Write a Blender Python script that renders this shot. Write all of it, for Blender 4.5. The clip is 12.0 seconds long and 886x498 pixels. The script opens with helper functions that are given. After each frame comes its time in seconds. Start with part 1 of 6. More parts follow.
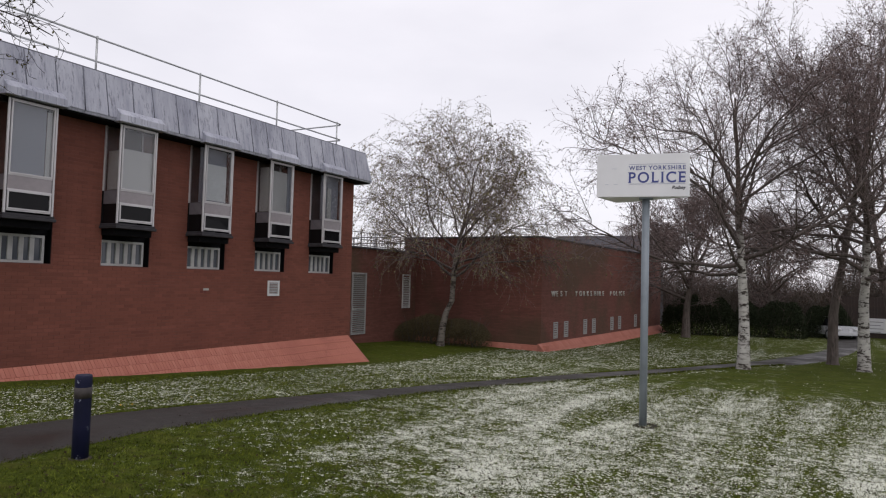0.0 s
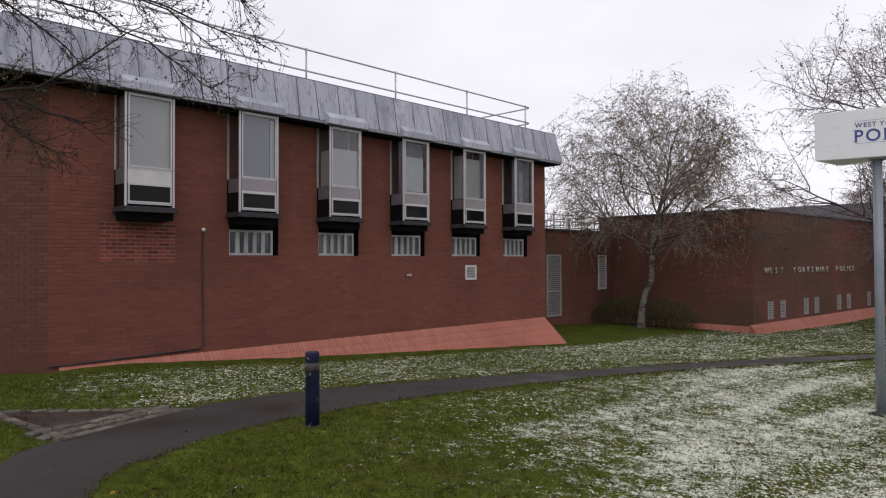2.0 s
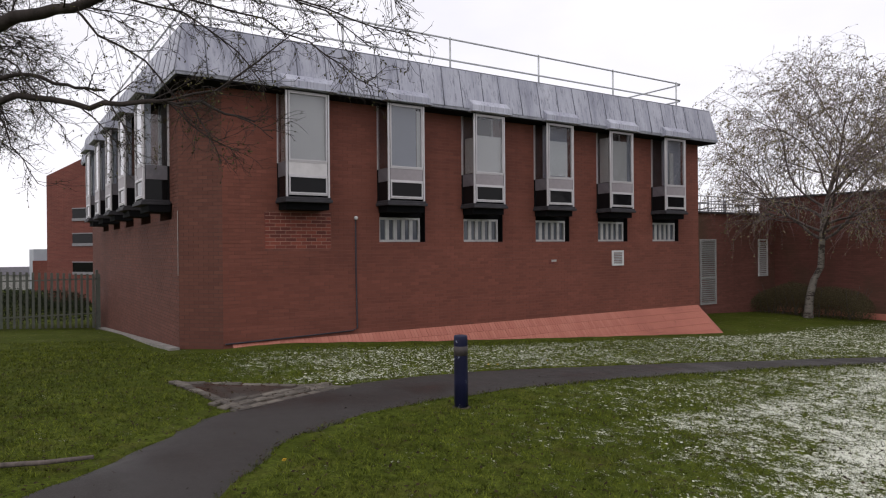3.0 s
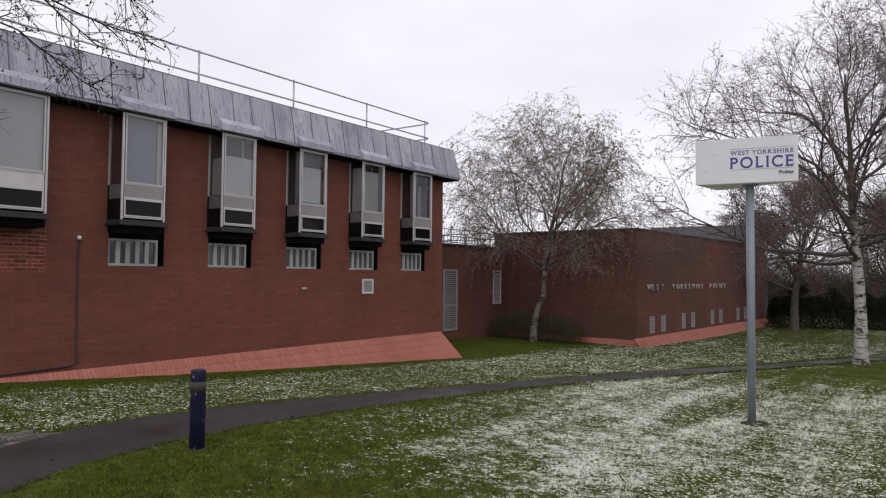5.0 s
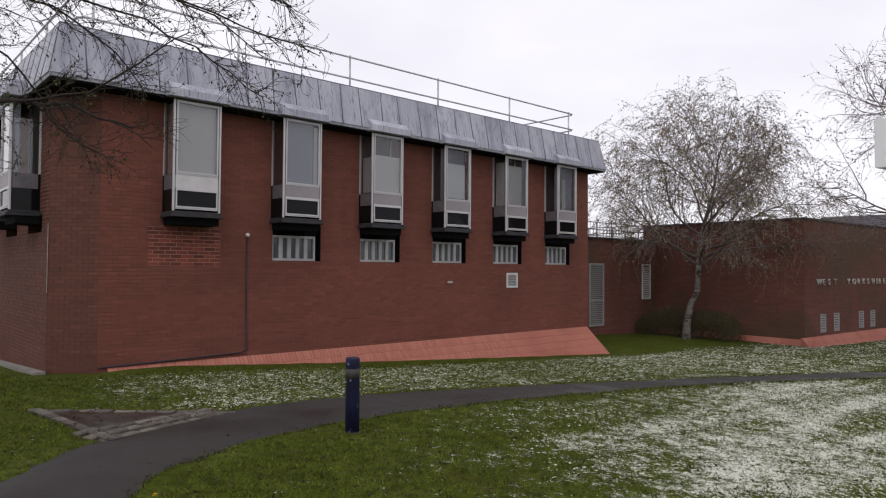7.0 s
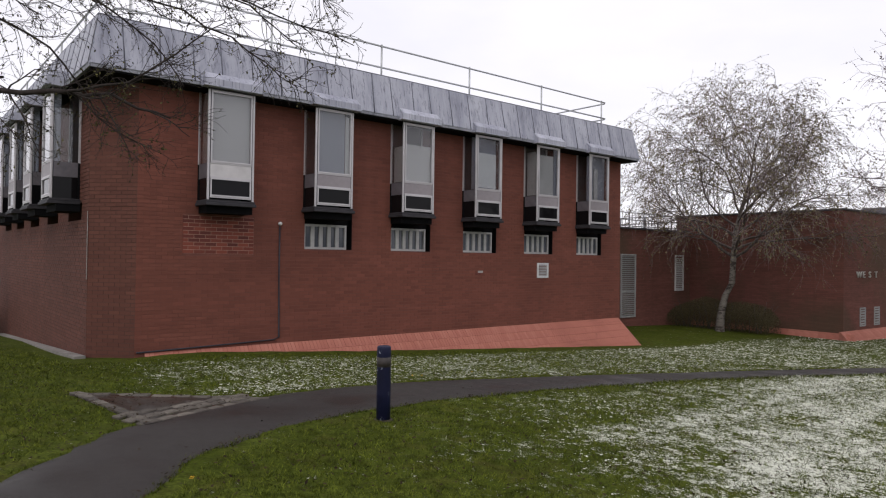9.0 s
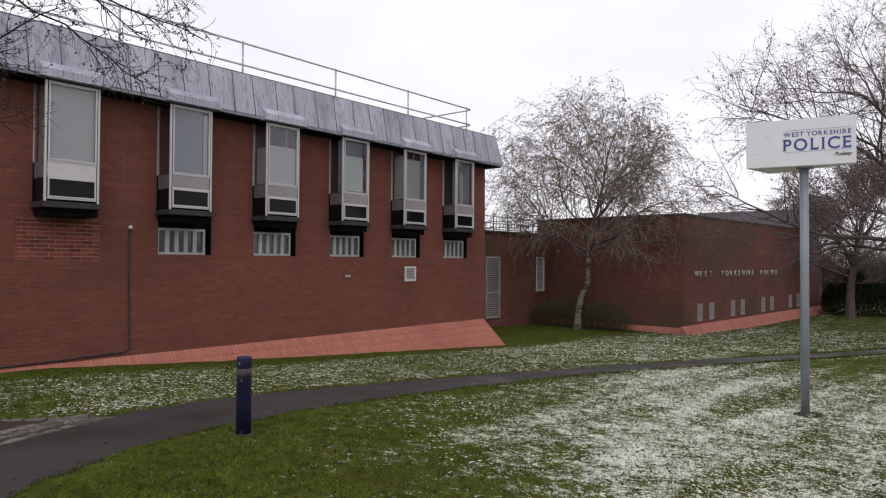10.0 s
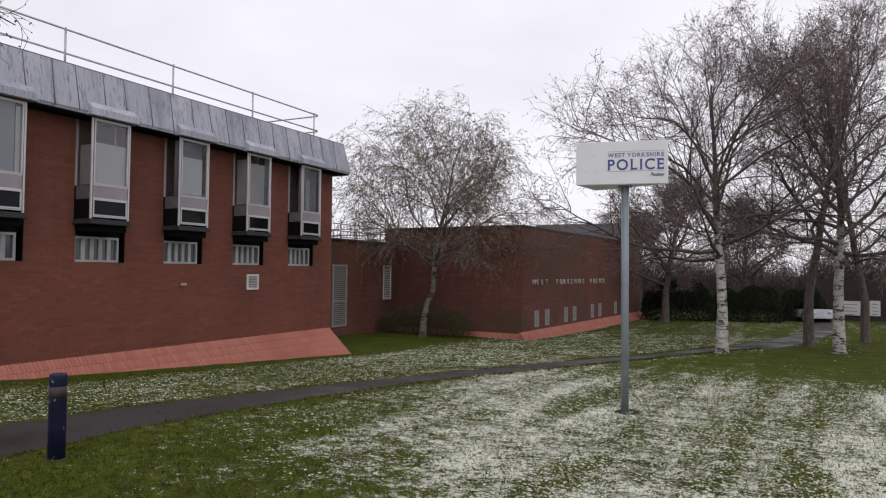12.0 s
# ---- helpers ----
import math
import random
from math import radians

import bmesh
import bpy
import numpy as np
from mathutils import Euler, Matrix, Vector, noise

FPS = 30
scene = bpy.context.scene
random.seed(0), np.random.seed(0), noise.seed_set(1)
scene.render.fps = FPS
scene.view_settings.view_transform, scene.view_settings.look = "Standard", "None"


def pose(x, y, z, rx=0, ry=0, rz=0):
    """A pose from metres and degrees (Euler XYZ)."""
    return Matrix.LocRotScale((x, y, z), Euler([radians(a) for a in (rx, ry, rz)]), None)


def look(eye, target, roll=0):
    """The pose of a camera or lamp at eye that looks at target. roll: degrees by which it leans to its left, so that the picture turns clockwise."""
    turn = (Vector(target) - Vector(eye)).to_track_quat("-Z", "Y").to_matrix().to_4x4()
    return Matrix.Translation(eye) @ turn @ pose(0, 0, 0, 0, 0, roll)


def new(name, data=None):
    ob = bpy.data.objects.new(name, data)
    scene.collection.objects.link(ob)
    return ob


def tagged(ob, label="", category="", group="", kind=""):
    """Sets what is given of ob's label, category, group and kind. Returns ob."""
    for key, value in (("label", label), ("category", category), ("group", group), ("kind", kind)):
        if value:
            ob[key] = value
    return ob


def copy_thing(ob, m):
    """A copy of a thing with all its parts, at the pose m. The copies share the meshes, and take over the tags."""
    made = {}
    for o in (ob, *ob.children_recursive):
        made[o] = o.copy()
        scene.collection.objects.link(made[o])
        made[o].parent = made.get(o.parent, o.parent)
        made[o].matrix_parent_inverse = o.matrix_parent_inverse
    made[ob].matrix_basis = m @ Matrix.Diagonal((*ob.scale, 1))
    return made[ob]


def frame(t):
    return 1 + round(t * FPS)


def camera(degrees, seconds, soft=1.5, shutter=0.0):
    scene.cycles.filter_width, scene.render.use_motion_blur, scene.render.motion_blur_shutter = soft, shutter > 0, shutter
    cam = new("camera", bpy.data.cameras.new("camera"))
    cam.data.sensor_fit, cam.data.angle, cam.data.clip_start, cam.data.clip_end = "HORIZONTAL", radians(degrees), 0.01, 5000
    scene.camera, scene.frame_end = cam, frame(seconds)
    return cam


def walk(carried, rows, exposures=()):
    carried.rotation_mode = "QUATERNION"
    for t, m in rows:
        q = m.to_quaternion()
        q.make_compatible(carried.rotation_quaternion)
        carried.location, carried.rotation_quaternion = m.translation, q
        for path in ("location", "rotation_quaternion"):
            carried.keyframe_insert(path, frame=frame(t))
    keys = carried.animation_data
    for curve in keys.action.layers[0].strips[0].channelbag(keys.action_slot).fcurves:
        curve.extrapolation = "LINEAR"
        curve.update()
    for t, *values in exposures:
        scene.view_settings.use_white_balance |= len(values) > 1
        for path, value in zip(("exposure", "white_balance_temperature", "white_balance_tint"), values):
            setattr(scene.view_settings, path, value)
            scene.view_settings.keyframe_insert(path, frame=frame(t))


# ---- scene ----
cam = camera(66.3, 12.0, soft=1.15)
PATH = [
    (0, (0.641, 0.199, 1.49), (-0.305, 1.959, 1.582), 1.6),
    (0.5, (0.642, 0.138, 1.491), (-0.151, 1.972, 1.586), 1.0),
    (1, (0.69, 0.176, 1.485), (-0.178, 1.974, 1.585), 0.2),
    (1.5, (0.685, 0.168, 1.463), (-0.507, 1.772, 1.538), -0.2),
    (2, (0.672, 0.12, 1.459), (-0.728, 1.548, 1.495), -0.2),
    (2.5, (0.652, 0.057, 1.436), (-0.989, 1.2, 1.461), 0.1),
    (3, (0.671, 0.069, 1.456), (-0.996, 1.175, 1.453), -0.5),
    (3.5, (0.682, 0.099, 1.488), (-0.797, 1.445, 1.512), 0.6),
    (3.7, (0.692, 0.128, 1.492), (-0.652, 1.609, 1.501), 1.3),
    (5.3, (0.57, 0.188, 1.47), (-0.596, 1.811, 1.547), 0.5),
    (5.5, (0.565, 0.193, 1.469), (-0.628, 1.796, 1.551), 0.3),
    (6, (0.563, 0.191, 1.463), (-0.703, 1.737, 1.548), 0.6),
    (6.5, (0.573, 0.183, 1.454), (-0.761, 1.671, 1.522), 0.8),
    (7, (0.603, 0.167, 1.45), (-0.879, 1.508, 1.508), 0.4),
    (7.2, (0.603, 0.159, 1.451), (-0.948, 1.42, 1.504), 0.4),
    (8.8, (0.592, 0.152, 1.452), (-0.996, 1.368, 1.483), 0.6),
    (9, (0.585, 0.156, 1.452), (-0.955, 1.432, 1.478), 0.8),
    (9.5, (0.567, 0.21, 1.465), (-0.809, 1.661, 1.494), 0.9),
    (10, (0.568, 0.231, 1.479), (-0.7, 1.778, 1.517), 0.3),
    (10.5, (0.562, 0.288, 1.485), (-0.541, 1.956, 1.541), 0.7),
    (11, (0.576, 0.287, 1.498), (-0.369, 2.047, 1.591), 1.2),
    (11.5, (0.625, 0.242, 1.506), (-0.23, 2.047, 1.621), 1.5),
    (12, (0.617, 0.247, 1.49), (-0.278, 2.035, 1.555), 0.6),
]
EXPOSURES = [(0, -0.02), (1.0, -0.04), (2.0, 0.04), (2.5, 0.12), (3.0, 0.17), (3.5, 0.14), (5.5, 0.01), (6.5, 0.02), (7.0, 0.07), (9.0, 0.15), (10.0, 0.13), (11.0, 0.04), (12.0, 0.01)]
walk(cam, [(t, look(eye, target, roll)) for t, eye, target, roll in PATH], EXPOSURES)

# ---- world and light ----
SUN_EL, SUN_ROT = radians(38), radians(150)
world = bpy.data.worlds.new("overcast_sky")
scene.world = world
world.use_nodes = True
wn, wl = world.node_tree.nodes, world.node_tree.links
wn.clear()
w_out = wn.new("ShaderNodeOutputWorld")
w_bg = wn.new("ShaderNodeBackground")
w_sky = wn.new("ShaderNodeTexSky")
w_sky.sky_type, w_sky.sun_disc, w_sky.sun_elevation, w_sky.sun_rotation = "NISHITA", False, SUN_EL, SUN_ROT
w_dim = wn.new("ShaderNodeMix")
w_dim.data_type, w_dim.blend_type = "RGBA", "MULTIPLY"
w_dim.inputs["Factor"].default_value = 1.0
w_dim.inputs["B"].default_value = (0.12, 0.12, 0.12, 1)
w_co = wn.new("ShaderNodeTexCoord")
w_map = wn.new("ShaderNodeMapping")
w_map.inputs["Scale"].default_value = (1.6, 1.6, 4.5)
w_noise = wn.new("ShaderNodeTexNoise")
w_noise.inputs["Scale"].default_value, w_noise.inputs["Detail"].default_value = 1.4, 5.0
w_ramp = wn.new("ShaderNodeValToRGB")
w_ramp.color_ramp.elements[0].position, w_ramp.color_ramp.elements[0].color = 0.3, (0.765, 0.745, 0.805, 1)
w_ramp.color_ramp.elements[1].position, w_ramp.color_ramp.elements[1].color = 0.72, (0.93, 0.898, 0.955, 1)
w_mix = wn.new("ShaderNodeMix")
w_mix.data_type = "RGBA"
w_mix.inputs["Factor"].default_value = 0.93
wl.new(w_co.outputs["Generated"], w_map.inputs["Vector"])
wl.new(w_map.outputs["Vector"], w_noise.inputs["Vector"])
wl.new(w_noise.outputs["Fac"], w_ramp.inputs["Fac"])
wl.new(w_sky.outputs["Color"], w_dim.inputs["A"])
wl.new(w_dim.outputs["Result"], w_mix.inputs["A"])
wl.new(w_ramp.outputs["Color"], w_mix.inputs["B"])
wl.new(w_mix.outputs["Result"], w_bg.inputs["Color"])
wl.new(w_bg.outputs["Background"], w_out.inputs["Surface"])
w_bg.inputs["Strength"].default_value = 1.14

sun = new("sun", bpy.data.lights.new("sun", "SUN"))
sun.data.energy, sun.data.angle, sun.data.color = 0.6, radians(25), (1.0, 0.97, 0.93)
sun.matrix_world = look((0, 0, 30), (-18, 22, 0))


# ---- materials ----
class Nodes:
    """A material's node tree with short calls."""

    def __init__(self, name, rough=0.8, metal=0.0, spec=0.5):
        self.mat = bpy.data.materials.new(name)
        self.mat.use_nodes = True
        self.t = self.mat.node_tree
        self.b = self.t.nodes["Principled BSDF"]
        self.b.inputs["Roughness"].default_value = rough
        self.b.inputs["Metallic"].default_value = metal
        self.b.inputs["Specular IOR Level"].default_value = spec
        self.co = self.t.nodes.new("ShaderNodeTexCoord")

    def put(self, value, socket):
        if hasattr(value, "is_output"):
            self.t.links.new(value, socket)
        elif isinstance(value, (tuple, list)) and len(value) == 3 and socket.type == "RGBA":
            socket.default_value = (*value, 1)
        else:
            socket.default_value = value

    def noise(self, scale, detail=4.0, rough=0.55, vec=None, stretch=None, out="Fac"):
        n = self.t.nodes.new("ShaderNodeTexNoise")
        n.inputs["Scale"].default_value, n.inputs["Detail"].default_value, n.inputs["Roughness"].default_value = scale, detail, rough
        v = vec or self.co.outputs["Object"]
        if stretch:
            m = self.t.nodes.new("ShaderNodeMapping")
            m.inputs["Scale"].default_value = stretch
            self.t.links.new(v, m.inputs["Vector"])
            v = m.outputs["Vector"]
        self.t.links.new(v, n.inputs["Vector"])
        return n.outputs[out]

    def ramp(self, fac, *stops):
        n = self.t.nodes.new("ShaderNodeValToRGB")
        while len(n.color_ramp.elements) < len(stops):
            n.color_ramp.elements.new(0.5)
        for e, (p, c) in zip(n.color_ramp.elements, stops):
            e.position = p
            e.color = (*c, 1) if isinstance(c, tuple) else (c, c, c, 1)
        self.t.links.new(fac, n.inputs["Fac"])
        return n.outputs["Color"]

    def mix(self, fac, a, b, how="MIX"):
        n = self.t.nodes.new("ShaderNodeMix")
        n.data_type, n.blend_type = "RGBA", how
        self.put(fac, n.inputs["Factor"])
        self.put(a, n.inputs["A"])
        self.put(b, n.inputs["B"])
        return n.outputs["Result"]

    def math(self, how, a, b=0.0, c=0.0, clamp=False):
        n = self.t.nodes.new("ShaderNodeMath")
        n.operation, n.use_clamp = how, clamp
        for v, s in zip((a, b, c), n.inputs):
            self.put(v, s)
        return n.outputs["Value"]

    def xyz(self):
        n = self.t.nodes.new("ShaderNodeSeparateXYZ")
        self.t.links.new(self.co.outputs["Object"], n.inputs["Vector"])
        return n.outputs["X"], n.outputs["Y"], n.outputs["Z"]

    def vec(self, x, y, z=0.0):
        n = self.t.nodes.new("ShaderNodeCombineXYZ")
        for v, s in zip((x, y, z), n.inputs):
            self.put(v, s)
        return n.outputs["Vector"]

    def random(self):
        return self.t.nodes.new("ShaderNodeObjectInfo").outputs["Random"]

    def island(self):
        return self.t.nodes.new("ShaderNodeNewGeometry").outputs["Random Per Island"]

    def bump(self, height, strength=0.3, distance=0.01):
        n = self.t.nodes.new("ShaderNodeBump")
        n.inputs["Strength"].default_value, n.inputs["Distance"].default_value = strength, distance
        self.t.links.new(height, n.inputs["Height"])
        self.t.links.new(n.outputs["Normal"], self.b.inputs["Normal"])

    def done(self, colour, rough=None):
        self.put(colour, self.b.inputs["Base Color"])
        if rough is not None:
            self.put(rough, self.b.inputs["Roughness"])
        return self.mat


def plain(name, colour, rough=0.6, metal=0.0, var=0.25, scale=6.0, bump=0.1, spec=0.5):
    """Paint, metal or stone of one colour with mottling at two scales."""
    n = Nodes(name, rough, metal, spec)
    big, fine = n.noise(scale), n.noise(scale * 12, 3.0)
    dark = tuple(c * (1 - var) for c in colour)
    light = tuple(min(1, c * (1 + var)) for c in colour)
    c = n.mix(n.math("MULTIPLY", fine, 0.35), n.ramp(big, (0.3, dark), (0.7, light)), dark)
    n.bump(fine, bump, 0.004)
    return n.done(c, n.ramp(big, (0.3, max(0.02, rough - 0.12)), (0.7, min(1, rough + 0.1))))


def brick_material(name, base, spread=0.35, joint=(0.20, 0.10, 0.075), algae=0.0, shift=0.0):
    """Stretcher-bond clay brickwork, 225 by 75 mm, with soot and pale bloom."""
    n = Nodes(name, 0.85, 0, 0.3)
    x, y, z = n.xyz()
    g = n.t.nodes.new("ShaderNodeNewGeometry")
    s = n.t.nodes.new("ShaderNodeSeparateXYZ")
    n.t.links.new(g.outputs["True Normal"], s.inputs["Vector"])
    side = n.math("GREATER_THAN", n.math("ABSOLUTE", s.outputs["X"]), 0.5)
    u = n.math("ADD", n.math("MULTIPLY", y, side), n.math("MULTIPLY", x, n.math("SUBTRACT", 1.0, side)))
    v = n.vec(u, n.math("ADD", z, shift), 0.0)
    b = n.t.nodes.new("ShaderNodeTexBrick")
    n.t.links.new(v, b.inputs["Vector"])
    b.inputs["Scale"].default_value = 1.0
    b.inputs["Brick Width"].default_value, b.inputs["Row Height"].default_value = 0.225, 0.075
    b.inputs["Mortar Size"].default_value, b.inputs["Mortar Smooth"].default_value = 0.005, 0.3
    b.inputs["Bias"].default_value = 0.0
    n.put(tuple(c * (1 - spread) for c in base), b.inputs["Color1"])
    n.put(tuple(c * (1 + spread * 0.6) for c in base), b.inputs["Color2"])
    n.put(joint, b.inputs["Mortar"])
    patch = n.noise(0.55, 5.0)
    run = n.noise(1.0, 5.0, 0.6, stretch=(2.2, 2.2, 0.18))
    course = n.noise(1.0, 3.0, 0.6, stretch=(0.5, 0.5, 9.0))
    c = n.mix(n.ramp(patch, (0.35, 0.0), (0.75, 0.5)), b.outputs["Color"], tuple(c * 0.62 for c in base))
    c = n.mix(n.ramp(course, (0.5, 0.0), (0.72, 0.4)), c, tuple(min(1, c * 1.35 + 0.01) for c in base))
    c = n.mix(n.ramp(run, (0.55, 0.0), (0.8, 0.35)), c, tuple(c * 0.5 for c in base))
    if algae:
        c = n.mix(n.math("MULTIPLY", n.ramp(n.noise(0.22, 4.0, 0.6), (0.46, 0.0), (0.62, 1.0)), algae), c, (0.072, 0.060, 0.036))
    fine = n.noise(60, 3.0)
    h = n.math("ADD", n.math("MULTIPLY", n.math("SUBTRACT", 1.0, b.outputs["Fac"]), 1.0), n.math("MULTIPLY", fine, 0.3))
    n.bump(h, 0.5, 0.006)
    return n.done(c)


def lead_material():
    """Old lead sheet, pale oxide with dark runs of rain."""
    n = Nodes("weathered_lead", 0.55, 0.0, 0.5)
    run = n.noise(1.0, 6.0, 0.65, stretch=(3.5, 3.5, 0.14))
    fine = n.noise(1.0, 5.0, 0.75, stretch=(16, 16, 0.45))
    big = n.noise(0.9, 4.0)
    c = n.ramp(run, (0.30, (0.16, 0.166, 0.215)), (0.46, (0.325, 0.333, 0.395)), (0.64, (0.46, 0.468, 0.53)))
    c = n.mix(0.35, c, n.ramp(n.random(), (0.0, (0.22, 0.227, 0.28)), (0.5, (0.33, 0.337, 0.40)), (1.0, (0.47, 0.477, 0.54))))
    c = n.mix(n.ramp(fine, (0.53, 0.0), (0.66, 0.75)), c, (0.055, 0.058, 0.08))
    c = n.mix(n.ramp(big, (0.5, 0.0), (0.75, 0.35)), c, (0.42, 0.425, 0.48))
    n.bump(n.noise(9, 3.0), 0.25, 0.02)
    return n.done(c, n.ramp(big, (0.3, 0.45), (0.7, 0.65)))


def glass_material(name, tint=(0.02, 0.022, 0.025), rough=0.03, shine=0.5):
    """Window glass seen from outside, with the dim room behind it."""
    n = Nodes(name, rough, 0.0, shine)
    n.b.inputs["IOR"].default_value = 1.45
    return n.done(n.ramp(n.noise(1.2), (0.3, tuple(c * 0.7 for c in tint)), (0.7, tint)))


def clear_glass():
    """A pane that one looks through, with the sky glinting on it."""
    n = Nodes("clear_window_glass")
    see = n.t.nodes.new("ShaderNodeBsdfTransparent")
    see.inputs["Color"].default_value = (0.86, 0.865, 0.87, 1)
    shine = n.t.nodes.new("ShaderNodeBsdfGlossy")
    shine.inputs["Roughness"].default_value = 0.02
    rim = n.t.nodes.new("ShaderNodeLayerWeight")
    mix = n.t.nodes.new("ShaderNodeMixShader")
    gloss = n.math("ADD", n.math("MULTIPLY", n.math("POWER", rim.outputs["Facing"], 2.6), 0.95), 0.05)
    n.t.links.new(gloss, mix.inputs["Fac"])
    n.t.links.new(see.outputs["BSDF"], mix.inputs[1])
    n.t.links.new(shine.outputs["BSDF"], mix.inputs[2])
    n.t.links.new(mix.outputs["Shader"], n.t.nodes["Material Output"].inputs["Surface"])
    return n.mat


def bark_material(name, base, dark, white=False):
    n = Nodes(name, 0.9, 0, 0.2)
    if white:
        x, y, z = n.xyz()
        band = n.noise(1.0, 4.0, 0.75, stretch=(2.0, 2.0, 7.5))
        patch = n.noise(1.0, 4.0, 0.7, stretch=(3.0, 3.0, 4.5))
        low = n.math("MULTIPLY", n.math("SUBTRACT", 0.75, z), 0.35, clamp=True)
        high = n.math("MULTIPLY", n.math("SUBTRACT", z, 3.6), 0.5, clamp=True)
        c = n.ramp(band, (0.40, dark), (0.45, tuple(v * 0.75 for v in base)), (0.6, base))
        c = n.mix(n.ramp(patch, (0.54, 0.0), (0.60, 0.95)), c, dark)
        c = n.mix(n.math("ADD", low, high, clamp=True), c, tuple(v * 1.5 for v in dark))
        n.bump(band, 0.5, 0.02)
    else:
        fine = n.noise(1.0, 5.0, 0.65, stretch=(14, 14, 3))
        c = n.mix(n.ramp(n.noise(1.5), (0.4, 0.0), (0.7, 0.5)), n.ramp(fine, (0.35, dark), (0.65, base)), tuple(v * 0.7 for v in base))
        n.bump(fine, 0.6, 0.02)
    return n.done(c)


def leaf_material(name, base, spread=0.5):
    n = Nodes(name, 0.85, 0, 0.08)
    r = n.island()
    return n.done(n.ramp(r, (0.0, tuple(c * (1 - spread) for c in base)), (0.6, base), (1.0, tuple(min(1, c * (1 + spread)) for c in base))))


def brick_piece_material(name, base):
    """Single bricks, each of its own shade, under the same soot and bloom as the wall."""
    n = Nodes(name, 0.85, 0, 0.3)
    each = n.math("FRACT", n.math("ADD", n.island(), n.random()))
    c = n.ramp(each, (0.0, tuple(v * 0.84 for v in base)), (0.5, base), (0.9, tuple(v * 1.07 for v in base)), (1.0, tuple(v * 1.18 for v in base)))
    patch = n.noise(0.45, 5.0)
    run = n.noise(1.0, 5.0, 0.6, stretch=(2.2, 2.2, 0.18))
    course = n.noise(1.0, 3.0, 0.6, stretch=(0.5, 0.5, 7.0))
    c = n.mix(n.ramp(patch, (0.35, 0.0), (0.72, 0.65)), c, tuple(v * 0.60 for v in base))
    c = n.mix(n.ramp(course, (0.5, 0.0), (0.72, 0.35)), c, tuple(min(1, v * 1.3 + 0.008) for v in base))
    c = n.mix(n.ramp(run, (0.56, 0.0), (0.8, 0.4)), c, tuple(v * 0.5 for v in base))
    n.bump(n.noise(60, 3.0), 0.3, 0.004)
    return n.done(c)


BRICK_PIECE = brick_piece_material("red_facing_brick", (0.188, 0.066, 0.046))
# darker copies of brick and mortar: side-wall shade in the colour, besides grime
BRICK_SHADED = brick_piece_material("shaded_grimy_brick", (0.132, 0.052, 0.037))
JOINT_SHADED = plain("shaded_grimy_mortar", (0.088, 0.042, 0.032), 0.95, 0, 0.4, 3, 0.2)
JOINT = plain("red_brown_mortar", (0.162, 0.060, 0.044), 0.95, 0, 0.3, 3, 0.2)
BRICK = brick_material("red_brick", (0.205, 0.062, 0.040), 0.16, (0.19, 0.075, 0.055))
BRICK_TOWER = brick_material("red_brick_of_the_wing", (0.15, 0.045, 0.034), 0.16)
BRICK_LINK = brick_material("dark_red_brick", (0.182, 0.072, 0.056), 0.16, (0.115, 0.052, 0.043), algae=0.6, shift=0.02)
LEAD = lead_material()
SEAM = plain("lead_seam", (0.11, 0.113, 0.145), 0.55)
ALU = plain("anodised_frame", (0.52, 0.50, 0.515), 0.4, 0.1, 0.10, 2.5, 0.03)
ALU_GREY = plain("grey_frame_rebate", (0.20, 0.195, 0.205), 0.5, 0.1, 0.2, 3, 0.03)
SILL = plain("dark_sill", (0.040, 0.038, 0.043), 0.7, 0.0, 0.35, 5, 0.05, 0.25)
CLEAR = clear_glass()
ROOM = plain("dim_room_lining", (0.10, 0.10, 0.105), 0.9, 0, 0.3, 2)
ALU_DARK = plain("grey_metal", (0.16, 0.155, 0.17), 0.5, 0.2, 0.3, 7)
SPANDREL = plain("weathered_spandrel", (0.30, 0.27, 0.285), 0.55, 0.05, 0.18, 3, 0.05)
# near black puts the shade under oriels and in recesses into the colour
BLACK = plain("black_board_and_shade", (0.008, 0.008, 0.009), 0.9, 0, 0.4, 6, 0.1, 0.08)
BLIND = plain("pale_blind", (0.56, 0.56, 0.555), 0.85, 0, 0.06, 1.2, 0.02)
BLIND_BLUE = plain("grey_blue_blind", (0.30, 0.315, 0.37), 0.85, 0, 0.08, 1.2, 0.02)
WHITE_BOARD = plain("white_board", (0.75, 0.77, 0.78), 0.8, 0, 0.04, 1.2, 0.02)
GLASS_MID = glass_material("glass_before_a_grey_room", (0.10, 0.11, 0.13), 0.05)
GLASS_DARK = glass_material("dark_glass", (0.008, 0.008, 0.009), 0.04, 0.16)
WHITE_METAL = plain("white_painted_metal", (0.62, 0.62, 0.62), 0.5, 0, 0.12, 5)
LOUVRE = plain("grey_louvre_paint", (0.36, 0.36, 0.36), 0.5, 0.0, 0.2, 5)
GALV = plain("galvanised_tube", (0.42, 0.43, 0.43), 0.4, 0.5, 0.2, 8)
POST_BLUE = plain("blue_grey_painted_steel", (0.20, 0.23, 0.26), 0.45, 0.1, 0.15, 5)
SIGN_WHITE = plain("white_sign_face", (0.70, 0.70, 0.72), 0.45, 0, 0.06, 1.5, 0.02)
INK_BLUE = plain("blue_lettering", (0.045, 0.060, 0.24), 0.5, 0, 0.1)
INK_BLACK = plain("black_lettering", (0.02, 0.02, 0.03), 0.5, 0, 0.1)
PALE_METAL = plain("pale_metal_letters", (0.56, 0.55, 0.52), 0.5, 0.2, 0.1)
